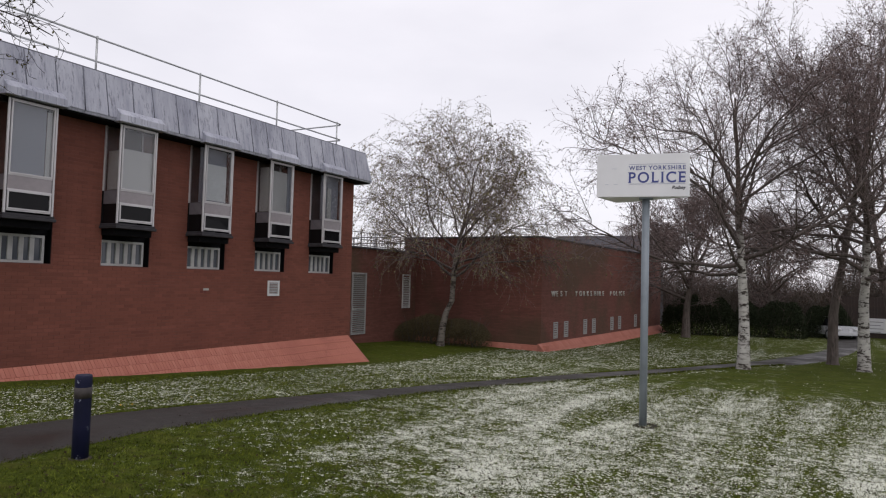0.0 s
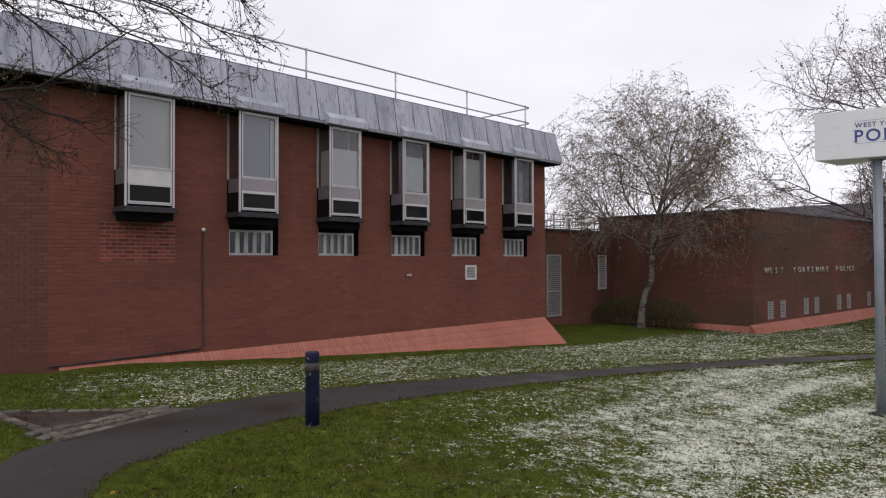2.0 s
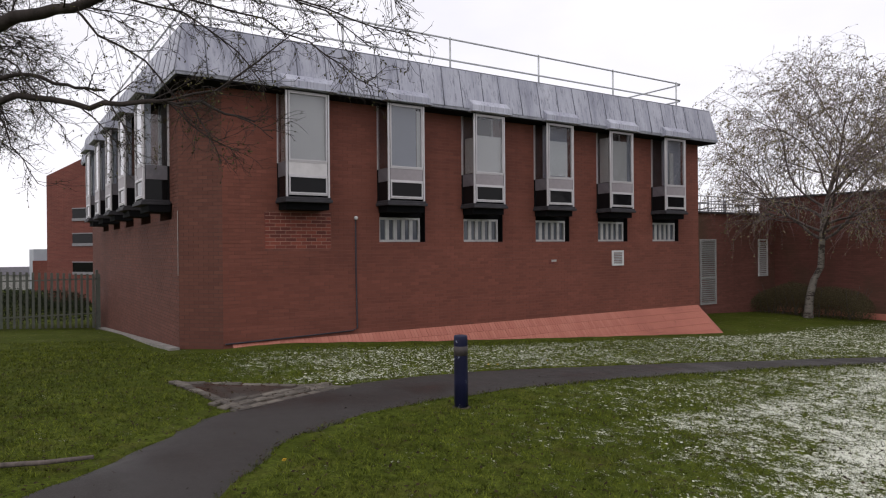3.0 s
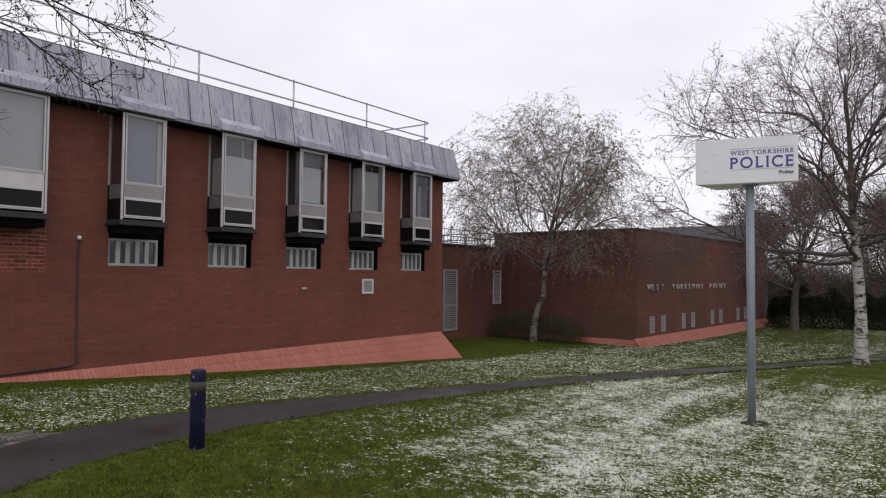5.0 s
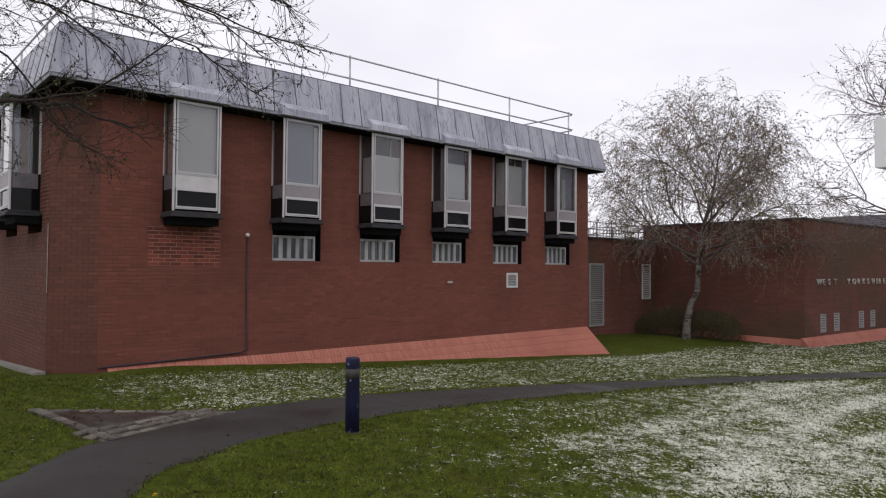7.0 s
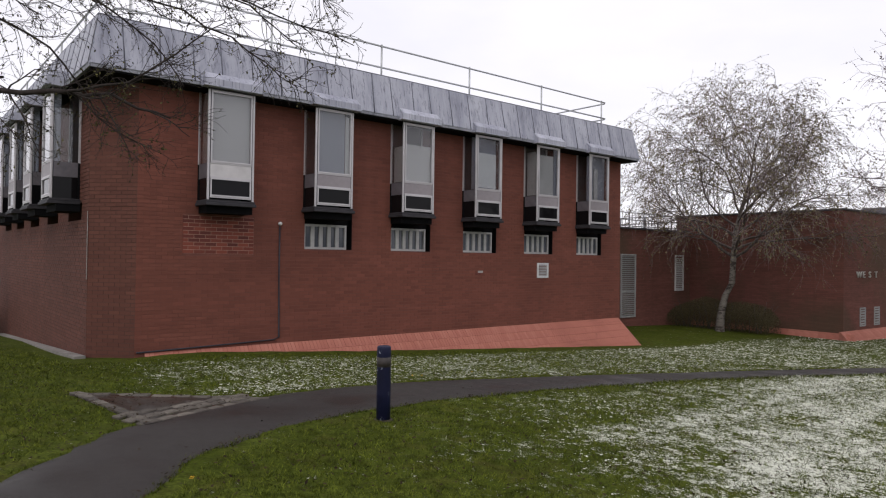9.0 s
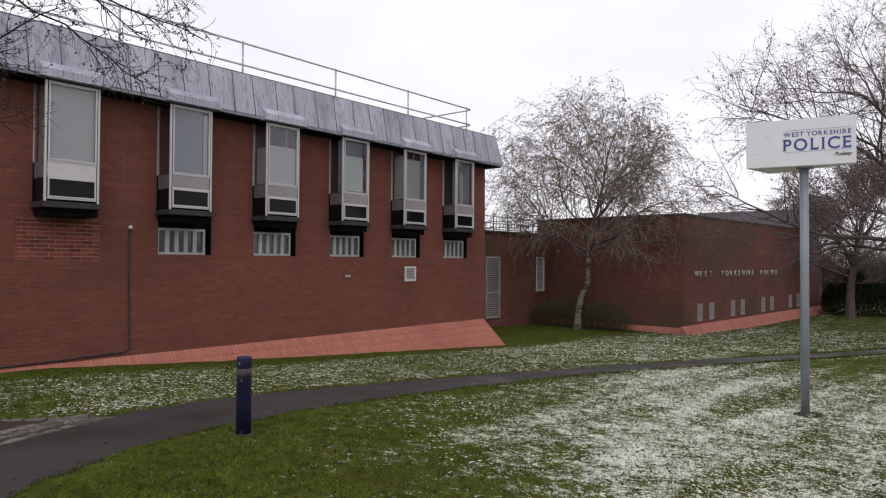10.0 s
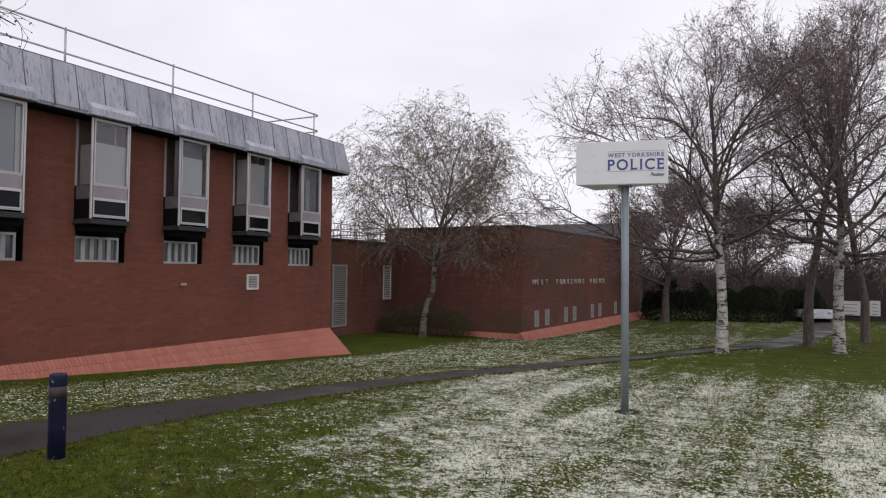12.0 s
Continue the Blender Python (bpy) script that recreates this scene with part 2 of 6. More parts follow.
SLATE = plain("grey_roof_slate", (0.075, 0.07, 0.08), 0.75, 0, 0.4, 4)
CONCRETE = plain("pale_concrete", (0.36, 0.35, 0.33), 0.9, 0, 0.3, 5)


# ---- shape helpers ----
def box(bm, x0, x1, y0, y1, z0, z1, m=None):
    vs = [bm.verts.new(Vector(p) if m is None else m @ Vector(p)) for p in
          ((x0, y0, z0), (x1, y0, z0), (x1, y1, z0), (x0, y1, z0), (x0, y0, z1), (x1, y0, z1), (x1, y1, z1), (x0, y1, z1))]
    for f in ((3, 2, 1, 0), (4, 5, 6, 7), (0, 1, 5, 4), (1, 2, 6, 5), (2, 3, 7, 6), (3, 0, 4, 7)):
        bm.faces.new([vs[i] for i in f])
    return vs


def prism(bm, outline, z0, z1):
    """A solid over a plan outline that runs counter-clockwise."""
    lo = [bm.verts.new((x, y, z0)) for x, y in outline]
    hi = [bm.verts.new((x, y, z1)) for x, y in outline]
    k = len(outline)
    bm.faces.new(lo[::-1])
    bm.faces.new(hi)
    for i in range(k):
        bm.faces.new((lo[i], lo[(i + 1) % k], hi[(i + 1) % k], hi[i]))


def tube(bm, points, radius, sides=8, cap=True):
    """A round bar along the points; radius is one number or one per point."""
    pts = [Vector(p) for p in points]
    rad = radius if isinstance(radius, (list, tuple)) else [radius] * len(pts)
    rings, side = [], None
    for i, p in enumerate(pts):
        d = (pts[min(i + 1, len(pts) - 1)] - pts[max(i - 1, 0)]).normalized()
        if side is None:
            side = d.orthogonal().normalized()
        side = (side - d * side.dot(d)).normalized()
        up = d.cross(side)
        rings.append([bm.verts.new(p + (side * math.cos(a) + up * math.sin(a)) * rad[i]) for a in (2 * math.pi * k / sides for k in range(sides))])
    for a, b in zip(rings, rings[1:]):
        for k in range(sides):
            f = bm.faces.new((a[k], a[(k + 1) % sides], b[(k + 1) % sides], b[k]))
            f.smooth = True
    if cap:
        bm.faces.new(rings[0][::-1])
        bm.faces.new(rings[-1])


def bevel(bm, width, segments=1):
    bmesh.ops.bevel(bm, geom=bm.edges[:], offset=width, segments=segments, affect="EDGES", clamp_overlap=True)


def mesh_of(name, bm, material):
    data = bpy.data.meshes.new(name)
    bmesh.ops.recalc_face_normals(bm, faces=bm.faces[:])
    bm.to_mesh(data)
    bm.free()
    data.materials.append(material)
    return data


def part(name, bm, material, parent=None, label=""):
    """Links a bmesh as one mesh object, under a thing or part where one is given."""
    ob = new(name, mesh_of(name, bm, material))
    ob.parent = parent
    if label:
        ob["label"] = label
    return ob


def shared(name, data, parent, place):
    ob = new(name, data)
    ob.parent = parent
    ob.matrix_basis = place
    return ob


def boxes(name, material, parent, *dims, edge=0.0, label=""):
    """One part out of boxes given as x0, x1, y0, y1, z0, z1."""
    bm = bmesh.new()
    for d in dims:
        box(bm, *d)
    if edge:
        bevel(bm, edge)
    return part(name, bm, material, parent, label)


def empty(name, m, label, category, group="", kind=""):
    ob = new(name)
    ob.empty_display_size = 0.2
    ob.matrix_basis = m
    return tagged(ob, label, category, group, kind)


def lettering(name, words, size, m, material, parent, depth=0.004, shear=0.0, align="LEFT", space=1.0, label="", bold=0.0):
    """Raised words from the built-in font, as a mesh part."""
    curve = bpy.data.curves.new(name, "FONT")
    curve.body, curve.size, curve.extrude, curve.shear, curve.align_x, curve.space_character = words, size, depth, shear, align, space
    curve.offset = bold * size
    tmp = bpy.data.objects.new(name + "_curve", curve)
    scene.collection.objects.link(tmp)
    data = bpy.data.meshes.new_from_object(tmp.evaluated_get(bpy.context.evaluated_depsgraph_get()))
    bpy.data.objects.remove(tmp)
    bpy.data.curves.remove(curve)
    data.name = name
    data.materials.clear()
    data.materials.append(material)
    ob = shared(name, data, parent, m)
    if label:
        ob["label"] = label
    return ob


# ---- ground ----
def ease(a, b, v):
    t = min(1.0, max(0.0, (v - a) / (b - a)))
    return t * t * (3 - 2 * t)


def ground_z(x, y):
    """The lawn: it falls away from the eye along the front, then levels out."""
    yy = max(y, -6.0)
    xx = min(max(x, -25.0), 12.0)
    if yy <= 18:
        z = -0.0545 * yy
    elif yy < 40:
        z = -0.0545 * 18 - 0.0545 * ((yy - 18) - (yy - 18) ** 2 / 44)
    else:
        z = -0.0545 * 29
    rise = 0.022 * min(6.0, max(0.0, -x - 10.0)) * ease(18.5, 25, y) * (1 - ease(29, 33, y))
    dip = 0.10 * ease(9.5, 11.8, -x) * ease(4.5, 9, y) * (1 - ease(19, 23, y))
    back = 0.055 * min(14.0, max(0.0, -x - 11.5)) * (1 - ease(4, 9, y))
    foot = 0.11 * ease(9.5, 12.5, -x) * (1 - ease(15, 20, -x)) * (1 - ease(3.0, 5.2, y))
    fall = 0.03 * max(0.0, -x - 30.0)
    return z - 0.005 + 0.01 * xx + rise - dip - back - foot - fall


EDGE_R = [(-0.6, -3.6), (-2.2, 0.05), (-3.85, 1.42), (-4.76, 2.10), (-5.37, 3.02), (-5.84, 4.32), (-6.12, 6.3), (-6.05, 9.0), (-5.6, 13.0), (-3.98, 19.7), (-1.62, 27.0), (1.4, 33.7), (3.4, 45.0), (4.6, 60.0)]
EDGE_L = [(-2.3, -3.8), (-3.7, -0.6), (-4.65, 0.55), (-5.5, 1.3), (-6.3, 2.05), (-7.35, 4.0), (-7.62, 6.3), (-7.35, 8.6), (-6.75, 12.0), (-5.3, 19.3), (-2.7, 27.2), (-0.4, 34.3), (1.8, 43.0), (3.0, 60.0)]


def smooth_line(points, per=8):
    """A Catmull-Rom line through plan points."""
    out = []
    p = [Vector(points[0])] + [Vector(q) for q in points] + [Vector(points[-1])]
    for i in range(1, len(p) - 2):
        for k in range(per):
            t = k / per
            out.append(0.5 * ((2 * p[i]) + (p[i + 1] - p[i - 1]) * t + (2 * p[i - 1] - 5 * p[i] + 4 * p[i + 1] - p[i + 2]) * t * t + (3 * p[i] - p[i - 1] - 3 * p[i + 1] + p[i + 2]) * t ** 3))
    out.append(p[-2])
    return out


def snow_cover(n):
    """Where thin snow lies on the grass: 0 to 1."""
    x, y, z = n.xyz()
    clump = n.noise(14.0, 6.0, 0.8)
    tuft = n.noise(46.0, 4.0, 0.8)
    drift = n.noise(1.1, 5.0, 0.7)
    gap = n.noise(1.0, 5.0, 0.7, stretch=(4.2, 6.5, 4.0))
    lane = n.math("SUBTRACT", n.noise(1.0, 3.0, 0.6, stretch=(1.6, 0.12, 1.0)), 0.5)
    open_lawn = n.math("MULTIPLY", n.math("ADD", n.math("ADD", x, n.math("MULTIPLY", y, 0.25)), 6.0), 0.18, clamp=True)
    near = n.math("ADD", n.math("MULTIPLY", n.math("SUBTRACT", y, 1.3), 0.17, clamp=True), n.math("MULTIPLY", n.math("ADD", x, 2.5), 0.5, clamp=True), clamp=True)
    open_lawn = n.math("MULTIPLY", open_lawn, near)
    far = n.math("MULTIPLY", n.math("SUBTRACT", 24.0, y), 0.10, clamp=True)
    open_lawn = n.math("MULTIPLY", open_lawn, n.math("ADD", n.math("MULTIPLY", far, 0.45), 0.55))
    edge = n.math("ADD", -6.7, n.math("MULTIPLY", n.math("MAXIMUM", n.math("SUBTRACT", y, 9.0), 0.0), 0.24))
    strip = n.math("MULTIPLY", n.math("SUBTRACT", edge, x), 0.9, clamp=True)
    bed = n.math("MULTIPLY", n.math("SUBTRACT", y, 2.0), 0.7, clamp=True)
    near_wall = n.math("MULTIPLY", n.math("ADD", x, 12.0), 0.8, clamp=True)
    strip = n.math("MULTIPLY", n.math("MULTIPLY", strip, bed), n.math("MULTIPLY", near_wall, 0.58))
    amount = n.math("MAXIMUM", open_lawn, strip)
    shade = n.math("MULTIPLY", n.math("SUBTRACT", y, 17.0), 0.09, clamp=True)
    amount = n.math("MULTIPLY", amount, n.math("SUBTRACT", 1.0, n.math("MULTIPLY", shade, 0.18)))
    right = n.math("MULTIPLY", n.math("ADD", n.math("SUBTRACT", x, n.math("MULTIPLY", y, 0.37)), 11.8), 0.8, clamp=True)
    sheltered = n.math("MULTIPLY", right, n.math("MULTIPLY", n.math("SUBTRACT", y, 15.5), 0.2, clamp=True))
    amount = n.math("MULTIPLY", amount, n.math("SUBTRACT", 1.0, n.math("MULTIPLY", sheltered, 0.68)))
    v = n.math("ADD", n.math("MULTIPLY", clump, 1.1), n.math("MULTIPLY", tuft, 0.9))
    v = n.math("ADD", v, n.math("MULTIPLY", drift, 0.50))
    v = n.math("ADD", v, n.math("MULTIPLY", n.math("SUBTRACT", gap, 0.5), 0.95))
    v = n.math("ADD", v, n.math("MULTIPLY", n.math("MULTIPLY", lane, open_lawn), 0.85))
    v = n.math("ADD", v, n.math("MULTIPLY", amount, 0.325))
    return n.math("MULTIPLY", n.math("SUBTRACT", v, 1.535), 9.0, clamp=True)


def grass_colour(n, low, high):
    c = n.ramp(n.noise(0.8, 5.0), (0.3, low), (0.7, high))
    c = n.mix(n.ramp(n.noise(30, 5.0, 0.8), (0.42, 0.0), (0.66, 0.8)), c, tuple(v * 0.3 for v in low))
    c = n.mix(n.ramp(n.noise(7.0, 5.0, 0.75), (0.44, 0.0), (0.62, 0.75)), c, tuple(v * 0.45 for v in low))
    return n.mix(n.ramp(n.noise(2.6, 5.0, 0.65), (0.5, 0.0), (0.75, 0.45)), c, (0.10, 0.080, 0.024))


def lawn_material():
    n = Nodes("lawn_with_thin_snow", 0.95, 0, 0.06)
    snow = snow_cover(n)
    c = n.mix(snow, grass_colour(n, (0.056, 0.074, 0.0065), (0.105, 0.132, 0.019)), (0.72, 0.73, 0.63))
    n.bump(n.math("ADD", n.noise(38, 4.0), n.math("MULTIPLY", snow, 0.5)), 0.7, 0.03)
    return n.done(c)


def blade_material():
    n = Nodes("grass_blades", 0.85, 0, 0.08)
    snow = snow_cover(n)
    c = n.mix(n.island(), (0.014, 0.023, 0.003), (0.20, 0.235, 0.03))
    c = n.mix(n.ramp(n.noise(7.0, 5.0, 0.75), (0.44, 0.0), (0.62, 0.85)), c, (0.020, 0.027, 0.003))
    c = n.mix(n.ramp(n.noise(2.6, 5.0, 0.65), (0.55, 0.0), (0.75, 0.4)), c, (0.10, 0.092, 0.022))
    keep = n.math("GREATER_THAN", n.island(), 0.42)
    return n.done(n.mix(n.math("MULTIPLY", snow, keep), c, (0.72, 0.73, 0.63)))


def asphalt_material():
    n = Nodes("wet_asphalt", 0.6, 0, 0.30)
    wet = n.noise(0.6, 5.0, 0.6)
    grain = n.noise(90, 3.0)
    c = n.mix(n.ramp(grain, (0.4, 0.0), (0.8, 0.5)), n.ramp(wet, (0.3, (0.014, 0.0117, 0.0105)), (0.7, (0.028, 0.0232, 0.0205))), (0.08, 0.072, 0.066))
    n.bump(grain, 0.4, 0.006)
    return n.done(c, n.ramp(wet, (0.35, 0.36), (0.65, 0.8)))


LAWN, BLADES, ASPHALT = lawn_material(), blade_material(), asphalt_material()


def build_ground():
    def steps(lo, a, b, hi, fine, coarse):
        return np.concatenate([np.linspace(lo, a, coarse, endpoint=False), np.arange(a, b, fine), np.linspace(b, hi, coarse)])
    xs = np.concatenate([[-900, -400, -200, -120, -70], steps(-45, -15, 9, 40, 0.3, 14), [70, 120, 200, 400, 900]])
    ys = np.concatenate([[-900, -300, -100, -40], steps(-20, -4, 34, 70, 0.3, 16), [100, 160, 300, 900]])
    verts = [(x, y, ground_z(x, y) + (0.018 * noise.noise((x * 1.7, y * 1.7, 0)) if abs(x) < 16 and y < 40 else 0)) for y in ys for x in xs]
    k = len(xs)
    faces = [(j * k + i, j * k + i + 1, (j + 1) * k + i + 1, (j + 1) * k + i) for j in range(len(ys) - 1) for i in range(k - 1)]
    data = bpy.data.meshes.new("ground")
    data.from_pydata(verts, [], faces)
    data.materials.append(LAWN)
    for p in data.polygons:
        p.use_smooth = True
    tagged(new("ground", data), "green winter lawn with patches of thin melting snow", "lawn", kind="structure")


def strip_mesh(name, left, right, lift, material, across=6):
    verts, faces = [], []
    for a, b in zip(left, right):
        for i in range(across + 1):
            p = a.lerp(b, i / across)
            u = i / across
            verts.append((p.x, p.y, ground_z(p.x, p.y) + lift - (0.03 if i in (0, across) else 0.0) + 0.012 * math.sin(math.pi * u)))
    k = across + 1
    for j in range(len(left) - 1):
        for i in range(across):
            faces.append((j * k + i, j * k + i + 1, (j + 1) * k + i + 1, (j + 1) * k + i))
    data = bpy.data.meshes.new(name)
    data.from_pydata(verts, [], faces)
    data.materials.append(material)
    for p in data.polygons:
        p.use_smooth = True
    return new(name, data)


build_ground()
LINE_L, LINE_R = smooth_line(EDGE_L), smooth_line(EDGE_R)
rng = random.Random(4)
LINE_L = [p + Vector((rng.uniform(-0.04, 0.04), 0)) for p in LINE_L]
LINE_R = [p + Vector((rng.uniform(-0.04, 0.04), 0)) for p in LINE_R]
tagged(strip_mesh("path", LINE_L, LINE_R, 0.022, ASPHALT), "dark wet asphalt footpath winding across the lawn", "path", kind="structure")


# ---- the two-storey brick building ----
WX, WEND = -12.8, 18.75
TOP_PLINTH = -0.42
ORIEL_Y0, PITCH, ORIEL_W, OUT = 4.935, 2.313, 0.94, 0.53
SLOT0, SLOT1, SLOT_Z0, SLOT_Z1 = 0.05, 1.265, 1.60, 2.44


def wall_with_slots(name, length, slots, z0, z1, thick, material):
    """A wall in local x (outward), y (along), z with recesses cut 0.22 deep into its face."""
    bm = bmesh.new()
    y = 0.0
    for a, b, lo, hi in slots:
        box(bm, -thick, 0, y, a, z0, z1)
        box(bm, -thick, 0, a, b, z0, lo)
        box(bm, -thick, 0, a, b, hi, z1)
        box(bm, -thick, -0.22, a, b, lo, hi)
        y = b
    box(bm, -thick, 0, y, length, z0, z1)
    bmesh.ops.remove_doubles(bm, verts=bm.verts[:], dist=0.0005)
    return part(name, bm, material)


def build_oriel(first, blinds):
    """A metal-framed box window that hangs from the wall; local x is outward, y along, z is world height."""
    w = ORIEL_W
    o = empty("oriel_window", Matrix.Identity(4), "projecting metal-framed oriel window with a grey spandrel on a brick wall", "window", "oriel windows of the brick building")
    z_sill, z_low, z_lowt, z_sp, z_top = 2.46, 2.58, 2.93, 3.24, 4.66
    for y in (0.0, w - 0.04):
        boxes("corner_post", ALU, o, (OUT - 0.04, OUT, y, y + 0.04, z_sill, z_top), edge=0.006)
        boxes("rebate", SILL, o, (OUT - 0.055, OUT - 0.02, (y + 0.04) if y == 0.0 else (y - 0.016), (y + 0.056) if y == 0.0 else y, z_sill, z_top))
    for y in (0.0, w - 0.04):
        boxes("wall_post", ALU, o, (0.0, 0.045, y, y + 0.04, z_sp - 0.02, z_top))
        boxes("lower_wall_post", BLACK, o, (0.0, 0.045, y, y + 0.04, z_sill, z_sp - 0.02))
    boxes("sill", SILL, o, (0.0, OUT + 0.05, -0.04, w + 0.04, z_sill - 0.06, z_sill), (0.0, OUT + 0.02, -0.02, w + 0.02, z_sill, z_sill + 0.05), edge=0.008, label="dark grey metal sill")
    boxes("underside", BLACK, o, (0.0, OUT - 0.1, 0.03, w + 0.02, z_sill - 0.2, z_sill - 0.06), label="black shaded underside")
    boxes("spandrel_panel", SPANDREL_WHITE if first else SPANDREL, o, (OUT - 0.045, OUT - 0.012, 0.055, w - 0.055, z_lowt + 0.03, z_sp - 0.03), label="pale spandrel panel" if first else "dull mauve-grey spandrel panel")
    for y in (0.008, w - 0.038):
        boxes("side_panel", SPANDREL_DARK, o, (0.05, OUT - 0.055, y, y + 0.03, z_lowt, z_sp - 0.02), label="dull grey side panel")
        boxes("lower_side_pane", GLASS_DARK, o, (0.05, OUT - 0.055, y + 0.008, y + 0.02, z_sill + 0.05, z_lowt))
    boxes("head_band", SILL, o, (OUT - 0.05, OUT + 0.012, 0.0, w, z_top - 0.03, z_top + 0.01))
    lo = bmesh.new()
    for z in (z_low - 0.03, z_lowt, z_sp - 0.03, z_top - 0.05):
        box(lo, OUT - 0.05, OUT - 0.004, 0.055, w - 0.055, z, z + 0.03)
    part("transom", lo, ALU, o)

    def sash(name, y0, y1, z0, z1, material, pane_material, t=0.035):
        f = bmesh.new()
        x0, x1 = OUT - 0.05, OUT + 0.006
        box(f, x0, x1, y0, y0 + t, z0, z1)
        box(f, x0, x1, y1 - t, y1, z0, z1)
        box(f, x0, x1, y0 + t, y1 - t, z0, z0 + t)
        box(f, x0, x1, y0 + t, y1 - t, z1 - t, z1)
        s = part(name, f, material, o)
        boxes("pane", pane_material, s, (OUT - 0.03, OUT - 0.018, y0 + t, y1 - t, z0 + t, z1 - t))
        return s

    sash("window_frame", 0.058, w - 0.058, z_sp, z_top - 0.055, ALU, CLEAR, 0.026)
    sash("lower_window_frame", 0.06, w - 0.06, z_low, z_lowt, ALU, GLASS_DARK, 0.026)
    for y in (0.006, w - 0.018):
        boxes("side_pane", CLEAR, o, (0.05, OUT - 0.055, y, y + 0.012, z_sp - 0.02, z_top))
    boxes("back_board", ROOM, o, (-0.02, 0.012, 0.04, w - 0.04, z_sill, z_top))
    boxes("inner_sill", ROOM, o, (0.012, OUT - 0.055, 0.04, w - 0.04, z_lowt + 0.04, z_lowt + 0.06))
    for x0, x1, y0, y1, f0, f1, mat in blinds:
        boxes("blind", mat, o, (x0, x1, y0, y1, z_sp + f0 * 1.36, z_sp + f1 * 1.36), label="pale fabric blind" if mat is BLIND else "pale board behind the glass")
    cap = bmesh.new()
    box(cap, 0.0, OUT + 0.14, -0.13, w + 0.13, z_top, z_top + 0.035)
    box(cap, 0.0, OUT + 0.115, -0.11, w + 0.11, z_top + 0.035, 4.82)
    vs2 = box(cap, 0.0, OUT + 0.105, -0.10, w + 0.10, 4.82, 4.97)
    for v in vs2[4:]:
        v.co.x = min(v.co.x, OUT - 0.06)
    bevel(cap, 0.008)
    part("lead_cap", cap, LEAD, o, "sagging lead hood dressed over the window head")
    return o


SPANDREL_DARK = plain("grey_side_panel", (0.14, 0.13, 0.145), 0.55, 0.1, 0.3, 6)
SPANDREL_WHITE = plain("pale_spandrel", (0.56, 0.54, 0.54), 0.5, 0.05, 0.12, 4)


def build_bars():
    """A small ground-floor window behind pale upright fins."""
    o = empty("barred_window", Matrix.Identity(4), "small window with pale upright security bars under an oriel", "window", "barred windows of the brick building")
    y0, y1, z0, z1 = SLOT0 + 0.005, SLOT1 - 0.11, SLOT_Z0 + 0.005, 2.16
    x0, x1 = -0.16, -0.06
    f = bmesh.new()
    box(f, x0, x1, y0, y1, z0, z0 + 0.05)
    box(f, x0, x1, y0, y1, z1 - 0.05, z1)
    box(f, x0, x1, y0, y0 + 0.05, z0 + 0.05, z1 - 0.05)
    box(f, x0, x1, y1 - 0.05, y1, z0 + 0.05, z1 - 0.05)
    part("frame", f, BARS_PAINT, o)
    boxes("pane", GLASS_MID, o, (-0.12, -0.11, y0, y1, z0, z1))
    for k in range(4):
        y = y0 + 0.03 + (y1 - y0 - 0.06) * (k + 1) / 5
        boxes("bar", BARS_PAINT, o, (x0 + 0.01, x1 - 0.012, y - 0.048, y + 0.048, z0 + 0.05, z1 - 0.05), edge=0.006)
    # black boards added to paint the shade at the recess back, side and top
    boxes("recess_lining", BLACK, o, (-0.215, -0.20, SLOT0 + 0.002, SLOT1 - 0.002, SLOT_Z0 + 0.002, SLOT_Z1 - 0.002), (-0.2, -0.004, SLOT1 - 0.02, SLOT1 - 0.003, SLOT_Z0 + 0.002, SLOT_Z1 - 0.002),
          (-0.2, -0.12, SLOT0 + 0.003, SLOT1 - 0.02, z1 + 0.01, SLOT_Z1 - 0.003), label="black boards holding the shade of the window recess")
    return o


BARS_PAINT = plain("grey_bar_paint", (0.41, 0.405, 0.40), 0.6, 0, 0.15, 6)


def build_main():
    slots = [(ORIEL_Y0 + PITCH * i + SLOT0 - 3.82, ORIEL_Y0 + PITCH * i + SLOT1 - 3.82, SLOT_Z0, SLOT_Z1) for i in range(1, 6)]
    front = wall_with_slots("wall_front", WEND - 3.82, slots, -1.6, 4.75, 0.35, JOINT)
    front.matrix_basis = Matrix.Translation((WX, 3.82, 0))
    tagged(front, "long red brick front wall of the two-storey building", "wall", kind="structure")
    bm = bmesh.new()
    prism(bm, [(WX, 3.82), (WX - 0.35, 3.82), (-13.9, 3.35), (-13.55, 3.17)], -1.6, 4.75)
    tagged(part("wall_chamfer", bm, JOINT_SHADED), "chamfered red brick corner of the building", "wall", kind="structure")
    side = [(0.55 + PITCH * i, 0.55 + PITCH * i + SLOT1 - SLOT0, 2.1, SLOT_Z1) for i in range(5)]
    left = wall_with_slots("wall_side", 14.0, side, -1.6, 4.75, 0.35, JOINT_SHADED)
    left.data.transform(Matrix.Diagonal((-1, 1, 1, 1)))
    left.data.flip_normals()
    left.matrix_basis = Matrix.Translation((-13.55, 3.17, 0)) @ pose(0, 0, 0, 0, 0, 90)
    tagged(left, "red brick side wall of the two-storey building", "wall", kind="structure")
    bm = bmesh.new()
    box(bm, -27.5, WX - 0.35, WEND - 0.35, WEND, -1.6, 4.75)
    box(bm, -27.55, -27.2, 3.17, WEND, -1.6, 4.75)
    tagged(part("wall_rear", bm, BRICK), "red brick end and rear walls of the building", "wall", kind="structure")


build_main()


